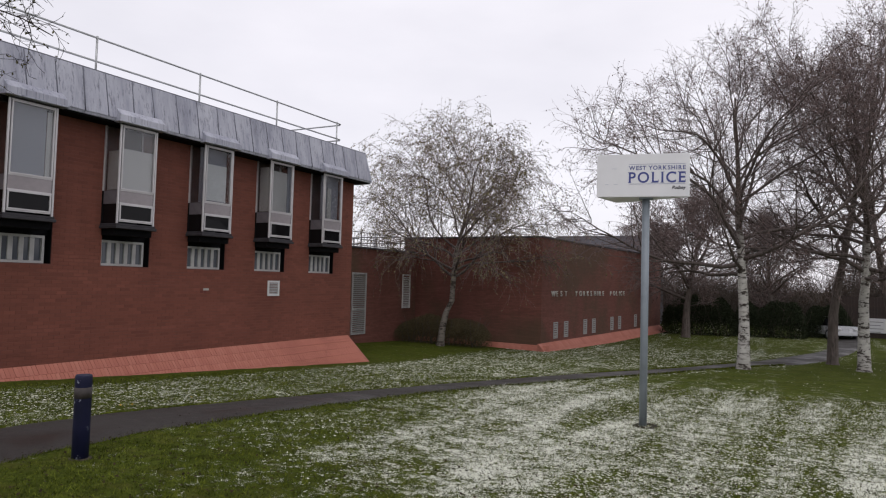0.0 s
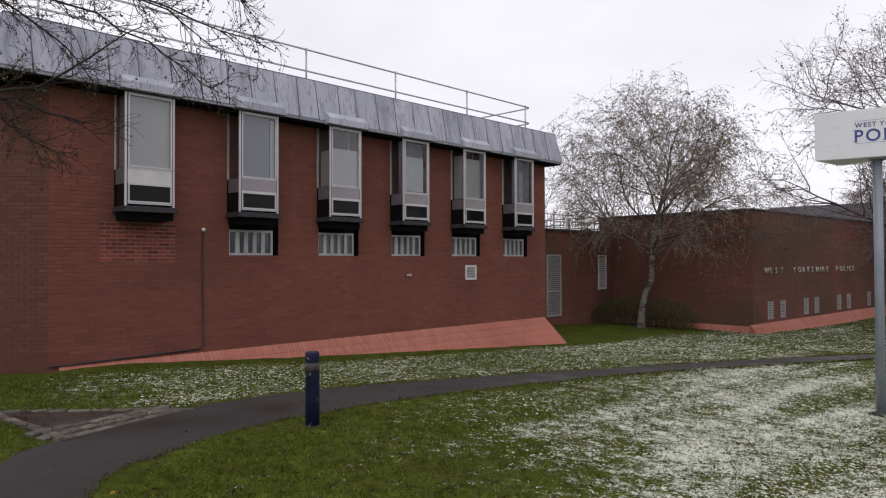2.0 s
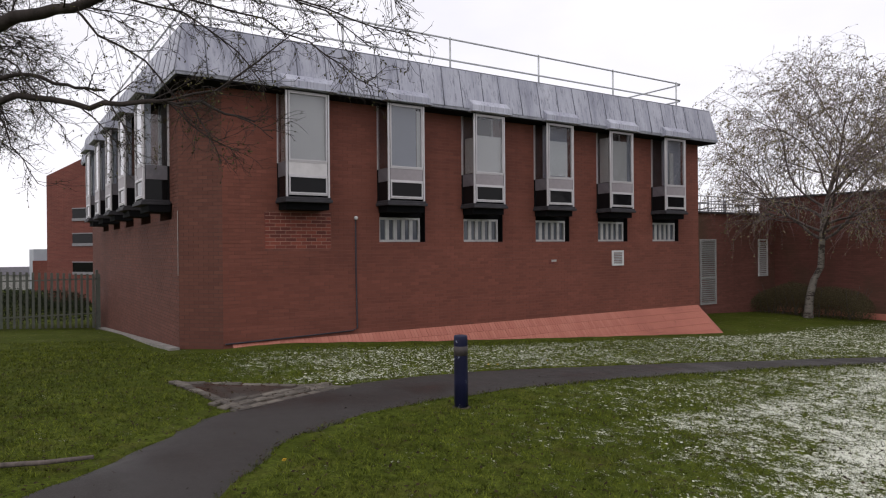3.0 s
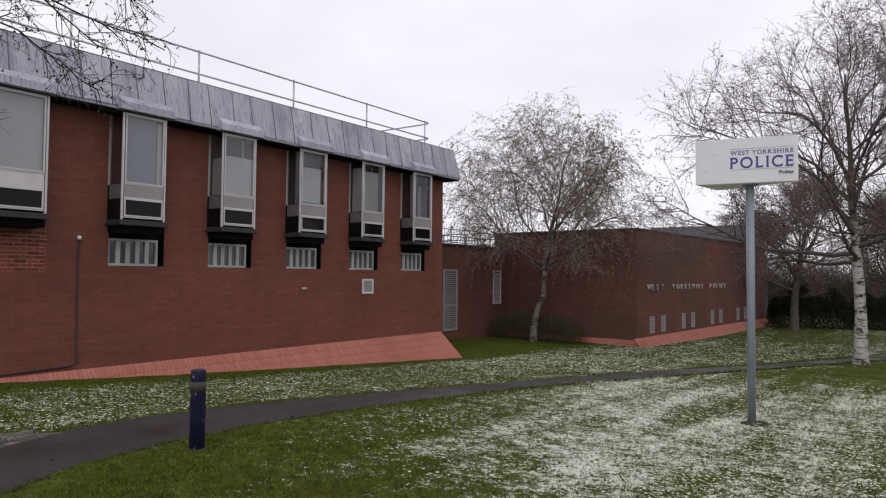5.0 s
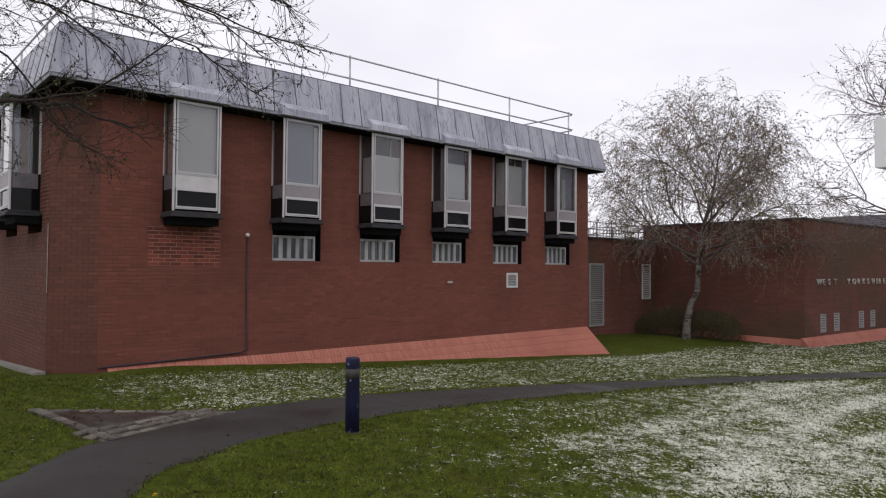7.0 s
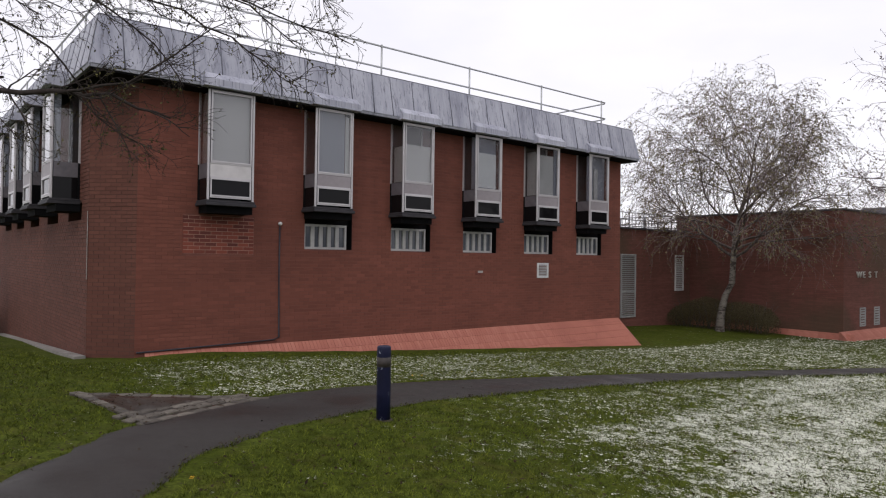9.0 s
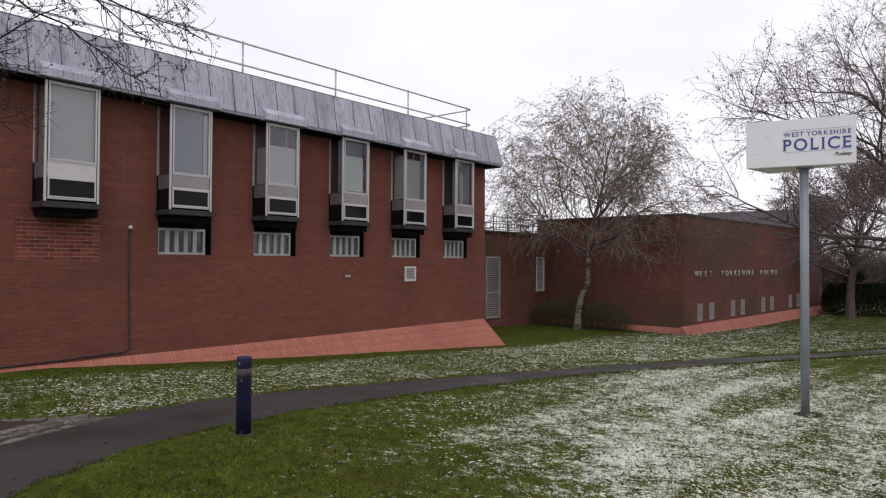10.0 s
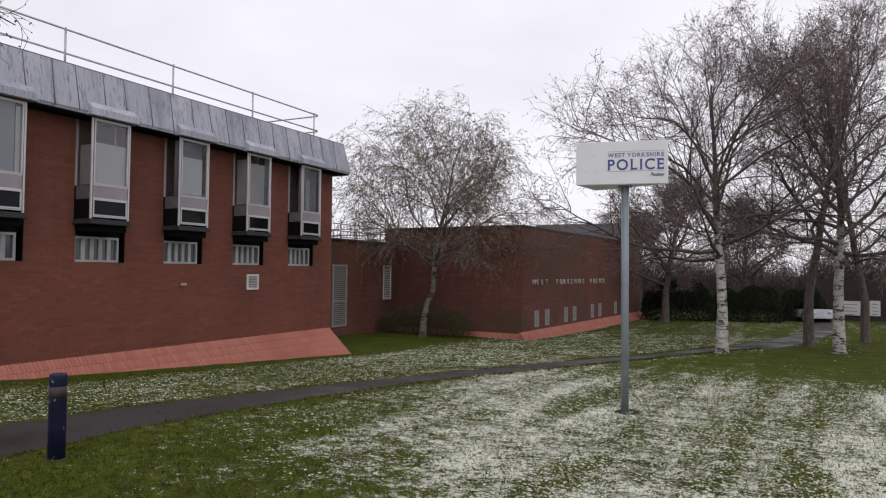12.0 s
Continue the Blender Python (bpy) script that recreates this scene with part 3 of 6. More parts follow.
# ---- lead roof, rails, plinth ----
def build_roof():
    roof = empty("mansard_roof", Matrix.Identity(4), "steep lead-clad parapet roof with standing seams and dark rain streaks", "roof", kind="structure")
    x1, x0, y0, y1, zb, zt, b = -12.3, -28.0, 2.86, 19.05, 4.68, 5.66, 0.17
    bm = bmesh.new()
    lo = [bm.verts.new(p) for p in ((x0, y0, zb), (x1, y0, zb), (x1, y1, zb), (x0, y1, zb))]
    mid = [bm.verts.new(p) for p in ((x0, y0 - 0.015, zb + 0.06), (x1 + 0.015, y0 - 0.015, zb + 0.06), (x1 + 0.015, y1 + 0.015, zb + 0.06), (x0, y1 + 0.015, zb + 0.06))]
    hi = [bm.verts.new(p) for p in ((x0, y0 + b, zt), (x1 - b, y0 + b, zt), (x1 - b, y1 - b, zt), (x0, y1 - b, zt))]
    for a, c in ((lo, mid), (mid, hi)):
        for i in range(4):
            bm.faces.new((a[i], a[(i + 1) % 4], c[(i + 1) % 4], c[i]))
    bm.faces.new(hi)
    bm.faces.new(lo[::-1])
    part("lead_cladding", bm, LEAD, roof)
    boxes("soffit", BLACK, roof, (x0, x1 - 0.03, y0 + 0.03, y1 - 0.03, zb - 0.035, zb - 0.004), label="black soffit under the overhang")
    r = random.Random(7)
    slope = math.degrees(math.atan2(b + 0.015, zt - zb - 0.06))
    bm = bmesh.new()
    tube(bm, [(0, 0, 0), (0, 0, 0.5), (0, 0, 0.93)], 0.013, 6)
    seam = mesh_of("seam", bm, SEAM)

    def sheet(p, q, fp, fq):
        """One lead sheet between two seams, its face a little dished."""
        bm = bmesh.new()
        rows = []
        for k in range(4):
            u = k / 3
            row = []
            for i in range(4):
                t = i / 3
                lift = 0.012 + 0.006 * math.sin(math.pi * t) + r.uniform(-0.003, 0.003)
                a, c = p.lerp(q, t), fp.lerp(fq, t)
                s = a.lerp(c, u)
                out = (Vector((1, 0, 0)) if abs(p.x - q.x) < 0.01 else Vector((0, -1, 0)))
                row.append(bm.verts.new(s + out * lift))
            rows.append(row)
        for k in range(3):
            for i in range(3):
                bm.faces.new((rows[k][i], rows[k][i + 1], rows[k + 1][i + 1], rows[k + 1][i]))
        part("lead_sheet", bm, LEAD, roof)

    y = y0
    while y < y1 - 0.05:
        w = r.uniform(0.52, 0.68)
        e = min(y + w, y1)
        if y1 - e < 0.3:
            e = y1
        hi = lambda v: min(max(v, y0 + b), y1 - b)
        sheet(Vector((x1 + 0.015, y, zb + 0.06)), Vector((x1 + 0.015, e, zb + 0.06)), Vector((x1 - b, hi(y), zt)), Vector((x1 - b, hi(e), zt)))
        if e < y1 - 0.05:
            shared("seam", seam, roof, Matrix.Translation((x1 + 0.026, e, zb + 0.055)) @ pose(0, 0, 0, r.uniform(-1.5, 1.5), -slope, 0))
        y = e
    x = x1
    while x > x0 + 0.05:
        e = max(x - r.uniform(0.52, 0.68), x0)
        sheet(Vector((x, y0 - 0.015, zb + 0.06)), Vector((e, y0 - 0.015, zb + 0.06)), Vector((min(x, x1 - b), y0 + b, zt)), Vector((min(e, x1 - b), y0 + b, zt)))
        shared("seam", seam, roof, Matrix.Translation((e, y0 - 0.026, zb + 0.055)) @ pose(0, 0, 0, -slope, r.uniform(-1.5, 1.5), 0))
        x = e
    bm = bmesh.new()
    tube(bm, [(x0, y0 + b, zt + 0.008), (x1 - b, y0 + b, zt + 0.008), (x1 - b, y1 - b, zt + 0.008), (x0, y1 - b, zt + 0.008)], 0.022, 6)
    part("edge_roll", bm, SEAM, roof)


def build_guard_rail():
    rail = empty("roof_guard_rail", Matrix.Identity(4), "galvanised tube guard rail along the flat roof edge", "railing")
    xr, ya, yb = -13.4, 3.55, 18.78
    for z in (6.70, 6.17):
        bm = bmesh.new()
        tube(bm, [(-26, ya, z), (xr - 0.12, ya, z), (xr, ya + 0.12, z), (xr, yb - 0.1, z), (xr - 0.1, yb, z), (-26, yb, z)], 0.024, 8)
        part("rail", bm, GALV, rail)
    bm = bmesh.new()
    tube(bm, [(0, 0, 5.6), (0, 0, 6.74)], 0.024, 8)
    post = mesh_of("post", bm, GALV)
    bm = bmesh.new()
    box(bm, -0.16, 0.16, -0.16, 0.16, 5.66, 5.72)
    foot = mesh_of("foot", bm, GALV)
    places = [(xr, yb - 0.29 - 2.94 * k) for k in range(6)] + [(xr - 2.6 * k, ya) for k in range(1, 5)] + [(xr - 2.6 * k, yb) for k in range(1, 4)]
    for x, y in places:
        p = shared("post", post, rail, Matrix.Translation((x, y, 0)))
        shared("foot", foot, p, Matrix.Identity(4))


def plinth_material():
    n = Nodes("pink_plinth_brick", 0.8, 0, 0.3)
    x, y, z = n.xyz()
    r = n.random()
    c = n.ramp(r, (0.0, (0.40, 0.145, 0.105)), (0.5, (0.445, 0.170, 0.125)), (1.0, (0.48, 0.195, 0.145)))
    c = n.mix(n.ramp(n.noise(0.8, 5.0), (0.42, 0.0), (0.70, 0.55)), c, (0.27, 0.095, 0.07))
    c = n.mix(n.ramp(n.noise(1.0, 4.0, 0.6, stretch=(2.0, 0.7, 9.0)), (0.56, 0.0), (0.72, 0.55)), c, (0.20, 0.075, 0.055))
    c = n.mix(n.ramp(n.noise(1.0, 4.0, 0.6, stretch=(6, 6, 1)), (0.6, 0.0), (0.8, 0.5)), c, (0.12, 0.05, 0.04))
    n.bump(n.noise(70, 3.0), 0.3, 0.004)
    return n.done(c)


PLINTH = plinth_material()
MORTAR = plain("plinth_mortar", (0.375, 0.142, 0.105), 0.95, 0, 0.3, 8)


def build_plinth(name, origin, turn, length, out, drop, label, start=0.0, rows=4, pitch=0.225, flare=0.22):
    """A battered brick plinth: sloping courses laid on a wedge; local x outward, y along."""
    slope = math.atan2(out, drop)
    run = math.hypot(out, drop)
    o = empty(name, Matrix.Translation(origin) @ pose(0, 0, 0, 0, 0, turn), label, "plinth", kind="structure")
    bm = bmesh.new()
    a = [bm.verts.new(p) for p in ((-0.05, start, 0), (-0.05, start, -drop), (out, start, -drop), (0, start, 0))]
    c = [bm.verts.new(p) for p in ((-0.05, length, 0), (-0.05, length, -drop), (out, length + flare, -drop), (0, length, 0))]
    for i in range(4):
        bm.faces.new((a[i], a[(i + 1) % 4], c[(i + 1) % 4], c[i]))
    bm.faces.new(a[::-1])
    bm.faces.new(c)
    part("bed", bm, MORTAR, o)
    course = run / rows
    bm = bmesh.new()
    box(bm, -0.012, 0.010, 0.0, pitch - 0.008, -course + 0.008, 0.0)
    brick = mesh_of("brick", bm, PLINTH)
    lean = pose(0, 0, 0, 0, -math.degrees(slope), 0)
    r = random.Random(12)
    laid = []
    count = int((length - start) / pitch)
    for j in range(rows):
        d = course * j
        for i in range(count):
            y = start + i * pitch + (pitch / 2 if j % 2 else 0)
            if y + pitch > length + flare * d / run:
                continue
            if (ground_z(*(o.matrix_basis @ Vector((out * d / run, y, 0))).xy) > origin[2] - drop * d / run + 0.02):
                continue
            laid.append((i, Matrix.Translation((out * d / run + r.uniform(0, 0.004), y + r.uniform(-0.003, 0.003), -drop * d / run)) @ lean))
    laid.sort(key=lambda q: q[0])
    for i, m in laid[:300]:
        shared("brick", brick, o, m)
    verts, faces = [], []
    for i, m in laid[300:]:
        k = len(verts)
        verts += [tuple(m @ v.co) for v in brick.vertices]
        faces += [tuple(k + n for n in p.vertices) for p in brick.polygons]
    if verts:
        data = bpy.data.meshes.new("brickwork")
        data.from_pydata(verts, [], faces)
        data.materials.append(PLINTH)
        shared("brickwork", data, o, Matrix.Identity(4))["kind"] = "stuff"
    return o


build_roof()
build_guard_rail()
FRONT = Matrix.Translation((WX, 0, 0))
BACK, FRONT_X, W0, W1 = 0.06, OUT - 0.075, 0.05, ORIEL_W - 0.05
BLINDS = [
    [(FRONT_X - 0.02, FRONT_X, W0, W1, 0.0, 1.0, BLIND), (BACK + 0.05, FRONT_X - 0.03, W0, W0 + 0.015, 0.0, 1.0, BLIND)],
    [(FRONT_X - 0.03, FRONT_X - 0.01, W0, W1 - 0.13, 0.0, 1.0, BLIND_BLUE), (FRONT_X - 0.005, FRONT_X + 0.01, W1 - 0.12, W1, 0.0, 0.95, BLIND)],
    [(FRONT_X - 0.02, FRONT_X, W0, W1, 0.0, 0.66, BLIND), (BACK + 0.03, FRONT_X - 0.03, W0, W0 + 0.015, 0.0, 0.62, BLIND)],
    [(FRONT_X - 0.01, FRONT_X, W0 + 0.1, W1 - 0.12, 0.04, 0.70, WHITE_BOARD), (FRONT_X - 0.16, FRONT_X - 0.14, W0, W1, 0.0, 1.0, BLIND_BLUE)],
    [(FRONT_X - 0.03, FRONT_X - 0.01, W0, W1 - 0.14, 0.0, 0.84, BLIND), (BACK + 0.03, FRONT_X - 0.04, W0, W0 + 0.015, 0.0, 0.9, BLIND), (FRONT_X - 0.02, FRONT_X, W1 - 0.13, W1, 0.0, 1.0, BLIND_BLUE)],
    [(FRONT_X - 0.10, FRONT_X - 0.08, W0, W1, 0.0, 1.0, BLIND_BLUE), (FRONT_X - 0.06, FRONT_X - 0.04, W0 + 0.28, W0 + 0.46, 0.0, 0.72, BLIND)],
]
for i, blinds in enumerate(BLINDS):
    o = build_oriel(i == 0, blinds)
    o.matrix_basis = Matrix.Translation((WX, ORIEL_Y0 + PITCH * i, 0))
first = o
for i in range(5):
    copy_thing(first, Matrix.Translation((-13.55 - 0.76 - ORIEL_W - PITCH * i, 3.17, 0)) @ pose(0, 0, 0, 0, 0, -90))
bars = build_bars()
bars.matrix_basis = Matrix.Translation((WX, ORIEL_Y0 + PITCH, 0))
for i in range(2, 6):
    copy_thing(bars, Matrix.Translation((WX, ORIEL_Y0 + PITCH * i, 0)))
build_plinth("plinth_front", (WX, 4.0, TOP_PLINTH), 0, WEND - 4.0 - 0.05, 0.82, 0.9, "sloping pink-red brick plinth along the foot of the wall", rows=5, pitch=0.088)


# ---- wall fittings ----
def build_fittings():
    v = empty("wall_vent", Matrix.Translation((WX, 14.78, 0.91)) @ Matrix.Diagonal((1, 0.82, 0.88, 1)), "small white-framed ventilation grille in the brick wall", "vent")
    f = bmesh.new()
    for d in ((0, 0.03, 0, 0.58, 0, 0.06), (0, 0.03, 0, 0.58, 0.43, 0.49), (0, 0.03, 0, 0.07, 0.06, 0.43), (0, 0.03, 0.51, 0.58, 0.06, 0.43)):
        box(f, *d)
    part("frame", f, WHITE_METAL, v)
    for k in range(7):
        boxes("slat", LOUVRE, v, (0.002, 0.02, 0.07, 0.51, 0.065 + k * 0.053, 0.10 + k * 0.053))
    p = empty("wall_conduit", Matrix.Translation((WX, 6.7, 0)), "thin dark conduit running down the brick wall and along its foot", "pipe")
    bm = bmesh.new()
    tube(bm, [(0.02, 0, 2.1), (0.02, 0, 0.9), (0.02, 0.02, -0.28), (0.03, -0.1, -0.33), (0.04, -1.2, -0.36), (0.03, -2.85, -0.40)], 0.016, 6)
    part("conduit", bm, INK_BLACK, p)
    bm = bmesh.new()
    bmesh.ops.create_icosphere(bm, subdivisions=2, radius=0.045, matrix=Matrix.Translation((0.04, 0, 2.13)))
    part("cap", bm, WHITE_METAL, p, "small white cap")
    c = empty("lightning_strip", Matrix.Translation((-13.56, 3.15, 0)), "thin pale lightning conductor strip on the brick corner", "strip")
    boxes("strip", CONCRETE, c, (0, 0.02, -0.006, 0.0, 0.95, 2.25))
    w = empty("airbrick", Matrix.Translation((WX, 12.38, 1.0)) @ Matrix.Diagonal((1, 0.85, 0.85, 1)), "small pair of grey and dark red air bricks", "vent")
    boxes("brick", BRICK_TOWER, w, (0, 0.012, 0.0, 0.21, 0.0, 0.065))
    boxes("brick", CONCRETE, w, (0, 0.012, 0.1, 0.31, 0.075, 0.14))
    k = empty("concrete_kerb", Matrix.Identity(4), "pale concrete edging strip at the foot of the side wall", "kerb", kind="structure")
    bm = bmesh.new()
    for q in range(12):
        xa, xb = -13.4 - 0.9 * q, -13.4 - 0.9 * (q + 1) + 0.012
        za, zb = (ground_z(-13.4, 3.0) + (ground_z(-24.2, 3.0) - ground_z(-13.4, 3.0)) * (-13.4 - v_) / 10.8 for v_ in (xa, xb))
        vs = box(bm, xb, xa, 2.93, 3.13, -2.0, 0)
        for n_, v_ in enumerate(vs):
            v_.co.z = (zb if n_ % 4 in (0, 3) else za) + (0.05 if n_ > 3 else -0.2)
    part("kerb", bm, plain("kerb_concrete", (0.24, 0.225, 0.205), 0.9, 0, 0.35, 5), k)


build_fittings()


def patch_bricks():
    """The bricked-up opening under one oriel: its joints stand out."""
    o = empty("bricked_up_opening", Matrix.Translation((WX, 4.66, 1.47)), "patch of newer red brickwork with pale joints filling an old opening", "brickwork", kind="structure")
    n = Nodes("newer_brick", 0.85, 0, 0.3)
    mat = n.done(n.ramp(n.random(), (0.0, (0.10, 0.030, 0.024)), (0.6, (0.165, 0.045, 0.032)), (1.0, (0.23, 0.062, 0.042))))
    boxes("mortar_bed", plain("lime_mortar", (0.33, 0.20, 0.155), 0.95, 0, 0.25, 9), o, (0.0, 0.003, 0.02, 1.46, 0.0, 0.75))
    bm = bmesh.new()
    box(bm, 0.0, 0.006, 0.005, 0.220, 0.005, 0.068)
    whole = mesh_of("brick", bm, mat)
    bm = bmesh.new()
    box(bm, 0.0, 0.006, 0.005, 0.107, 0.005, 0.068)
    half = mesh_of("brick", bm, mat)
    for j in range(10):
        y, k = 0.0, j % 2
        if k:
            shared("brick", half, o, Matrix.Translation((0, y, 0.075 * j)))
            y += 0.1125
        while y + 0.225 < 1.5:
            shared("brick", whole, o, Matrix.Translation((0, y, 0.075 * j)))
            y += 0.225
        if y + 0.1125 < 1.51:
            shared("brick", half, o, Matrix.Translation((0, y, 0.075 * j)))


# ---- link block and the lower building ----
B2 = Vector((-9.75, 28.9))
B2_TURN = -3.8


def build_link():
    bm = bmesh.new()
    box(bm, -27.0, -16.5, WEND + 0.01, 33.0, -1.8, 2.78)
    tagged(part("wall_link", bm, BRICK_LINK), "dark red brick wall of the low link block", "wall", kind="structure")
    tagged(boxes("link_coping", SLATE, None, (-27.0, -16.42, WEND + 0.01, 29.2, 2.78, 2.86), edge=0.01), "thin dark coping along the link roof", "coping", kind="structure")
    for name, y0, y1, z0, z1, mat in (("louvre_door", 23.95, 25.0, -0.95, 1.72, LOUVRE), ("louvre_panel", 28.05, 28.75, 0.1, 1.72, WHITE_METAL)):
        d = empty(name, Matrix.Translation((-16.5, y0, 0)), "tall pale grey louvred door in the brick wall" if name == "louvre_door" else "narrow white louvred panel in the brick wall", "louvre")
        w = y1 - y0
        f = bmesh.new()
        for q in ((0, 0.05, 0, 0.06, z0, z1), (0, 0.05, w - 0.06, w, z0, z1), (0, 0.05, 0.06, w - 0.06, z1 - 0.06, z1), (0, 0.05, 0.06, w - 0.06, z0, z0 + 0.06)):
            box(f, *q)
        if name == "louvre_door":
            box(f, 0, 0.05, 0.06, w - 0.06, 0.12, 0.2)
        part("frame", f, mat, d)
        bm = bmesh.new()
        box(bm, -0.012, 0.012, 0.06, w - 0.06, -0.03, 0.03)
        slat = mesh_of("slat", bm, mat)
        z = z0 + 0.1
        while z < z1 - 0.08:
            shared("slat", slat, d, Matrix.Translation((0.02, 0, z)) @ pose(0, 0, 0, 0, 35, 0))
            z += 0.085
    rail = empty("link_roof_rail", Matrix.Identity(4), "dark metal balustrade on the link block roof", "railing")
    for z in (3.53, 3.22, 2.95):
        bm = bmesh.new()
        tube(bm, [(-24, 19.6, z), (-16.9, 19.6, z), (-16.9, 28.4, z), (-24, 28.4, z)], 0.022, 6)
        part("rail", bm, ALU_DARK, rail)
    bm = bmesh.new()
    tube(bm, [(0, 0, 2.84), (0, 0, 3.55)], 0.03, 6)
    post = mesh_of("post", bm, ALU_DARK)
    bm = bmesh.new()
    tube(bm, [(0, 0, 2.90), (0, 0, 3.53)], 0.011, 5)
    bar = mesh_of("baluster", bm, ALU_DARK)
    for k in range(36):
        shared("baluster", bar, rail, Matrix.Translation((-16.9, 19.7 + 0.245 * k, 0)))
    for k in range(9):
        shared("post", post, rail, Matrix.Translation((-16.9, 19.6 + 1.1 * k, 0)))
    for k in range(1, 5):
        shared("post", post, rail, Matrix.Translation((-16.9 - 1.4 * k, 28.4, 0)))


def build_hall():
    m = Matrix.Translation((B2.x, B2.y, 0)) @ pose(0, 0, 0, 0, 0, B2_TURN)
    bm = bmesh.new()
    box(bm, -7.5, 0, 0, 20.5, -2.6, 3.52)
    w = part("wall_hall", bm, BRICK_LINK)
    w.matrix_basis = m
    tagged(w, "dark red brick walls of the single-storey hall", "wall", kind="structure")
    c = boxes("hall_coping", SLATE, None, (-7.55, 0.05, -0.05, 20.55, 3.52, 3.60), edge=0.01)
    c.matrix_basis = m
    tagged(c, "thin dark coping on the hall parapet", "coping", kind="structure")
    annex = empty("annex_roof", Matrix.Translation((-19.4, 51.6, 0)), "low grey slate roof of a block behind the hall", "roof", kind="structure")
    bm = bmesh.new()
    v = [bm.verts.new(p) for p in ((0, 0, 2.9), (9.2, 0, 2.9), (8.5, 4.4, 5.55), (1.2, 4.4, 5.55), (0, 8.8, 2.9), (9.2, 8.8, 2.9), (0, 0, -2.5), (9.2, 0, -2.5), (0, 8.8, -2.5), (9.2, 8.8, -2.5))]
    for f in ((0, 1, 2, 3), (3, 2, 5, 4), (0, 3, 4), (1, 5, 2), (0, 4, 8, 6), (1, 7, 9, 5), (0, 6, 7, 1), (4, 5, 9, 8)):
        bm.faces.new([v[k] for k in f])
    part("slope", bm, SLATE, annex)
    bm = bmesh.new()
    box(bm, 0.0, 1.0, -0.01, 0.015, 0.0, 0.012)
    course = mesh_of("slate_course", bm, SLATE)
    for k in range(16):
        t = k / 16
        shared("slate_course", course, annex, Matrix.Translation((1.2 * t, 4.4 * t, 2.91 + 2.65 * t)) @ Matrix.Diagonal((9.2 - 1.9 * t, 1, 1, 1)))
    build_plinth("plinth_hall", m @ Vector((0, -0.25, -1.2)), B2_TURN, 20.7, 0.8, 0.95, "sloping pink-red brick plinth at the foot of the hall wall", rows=3, pitch=0.36, flare=0.9)
    build_plinth("plinth_hall_side", m @ Vector((-6.6, 0, -1.05)), B2_TURN - 90, 7.0, 0.32, 0.5, "low pink-red brick plinth beside the hall corner", rows=2, pitch=0.3).matrix_basis = m @ Matrix.Translation((-6.6, 0, -1.28)) @ pose(0, 0, 0, 0, 0, -90)
    s = empty("wall_lettering", m @ Matrix.Translation((0.0, 0.3, 1.02)), "pale metal capital letters fixed to the brick wall", "sign")
    up = Matrix(((0, 0, 1, 0), (1, 0, 0, 0), (0, 1, 0, 0), (0, 0, 0, 1)))
    for words, y in (("WEST", 0.75), ("YORKSHIRE", 3.75), ("POLICE", 9.1)):
        for letter in words:
            lettering("letter", letter, 0.36, Matrix.Translation((0.03, y, -0.13)) @ up @ Matrix.Diagonal((1.2, 1, 1, 1)), PALE_METAL, s, 0.02)
            y += 0.27 if letter == "I" else 0.54
    for i, y in enumerate((1.4, 2.7, 5.3, 6.6, 9.6, 11.0, 14.2, 15.7)):
        g = empty("low_vent", m @ Matrix.Translation((0.0, y, -1.06)), "small pale louvred vent low in the hall wall", "vent", "vents along the hall wall")
        f = bmesh.new()
        for q in ((0, 0.03, 0, 0.5, 0, 0.05), (0, 0.03, 0, 0.5, 0.7, 0.75), (0, 0.03, 0, 0.05, 0.05, 0.7), (0, 0.03, 0.45, 0.5, 0.05, 0.7)):
            box(f, *q)
        part("frame", f, LOUVRE, g)
        for k in range(6):
            boxes("slat", LOUVRE, g, (0.004, 0.02, 0.05, 0.45, 0.07 + k * 0.105, 0.14 + k * 0.105))


build_link()
build_hall()


# ---- sign, bollard ----
INK_FAINT = plain("faded_blue_mark", (0.45, 0.48, 0.56), 0.5, 0, 0.1)


INK_RULE = plain("faded_blue_rule", (0.20, 0.22, 0.38), 0.5, 0, 0.1)
# where each letter's strokes end: (place across the letter, 0 foot or 1 head)
STROKE_ENDS = {"W": ((0.05, 1), (0.5, 1), (0.95, 1)), "E": ((0.08, 0), (0.08, 1)), "T": ((0.5, 0),), "Y": ((0.06, 1), (0.94, 1), (0.5, 0)), "R": ((0.1, 0), (0.1, 1), (0.93, 0)),
               "K": ((0.1, 0), (0.1, 1), (0.9, 0), (0.88, 1)), "H": ((0.1, 0), (0.1, 1), (0.9, 0), (0.9, 1)), "I": ((0.5, 0), (0.5, 1)), "P": ((0.1, 0), (0.1, 1)), "L": ((0.1, 0), (0.1, 1))}


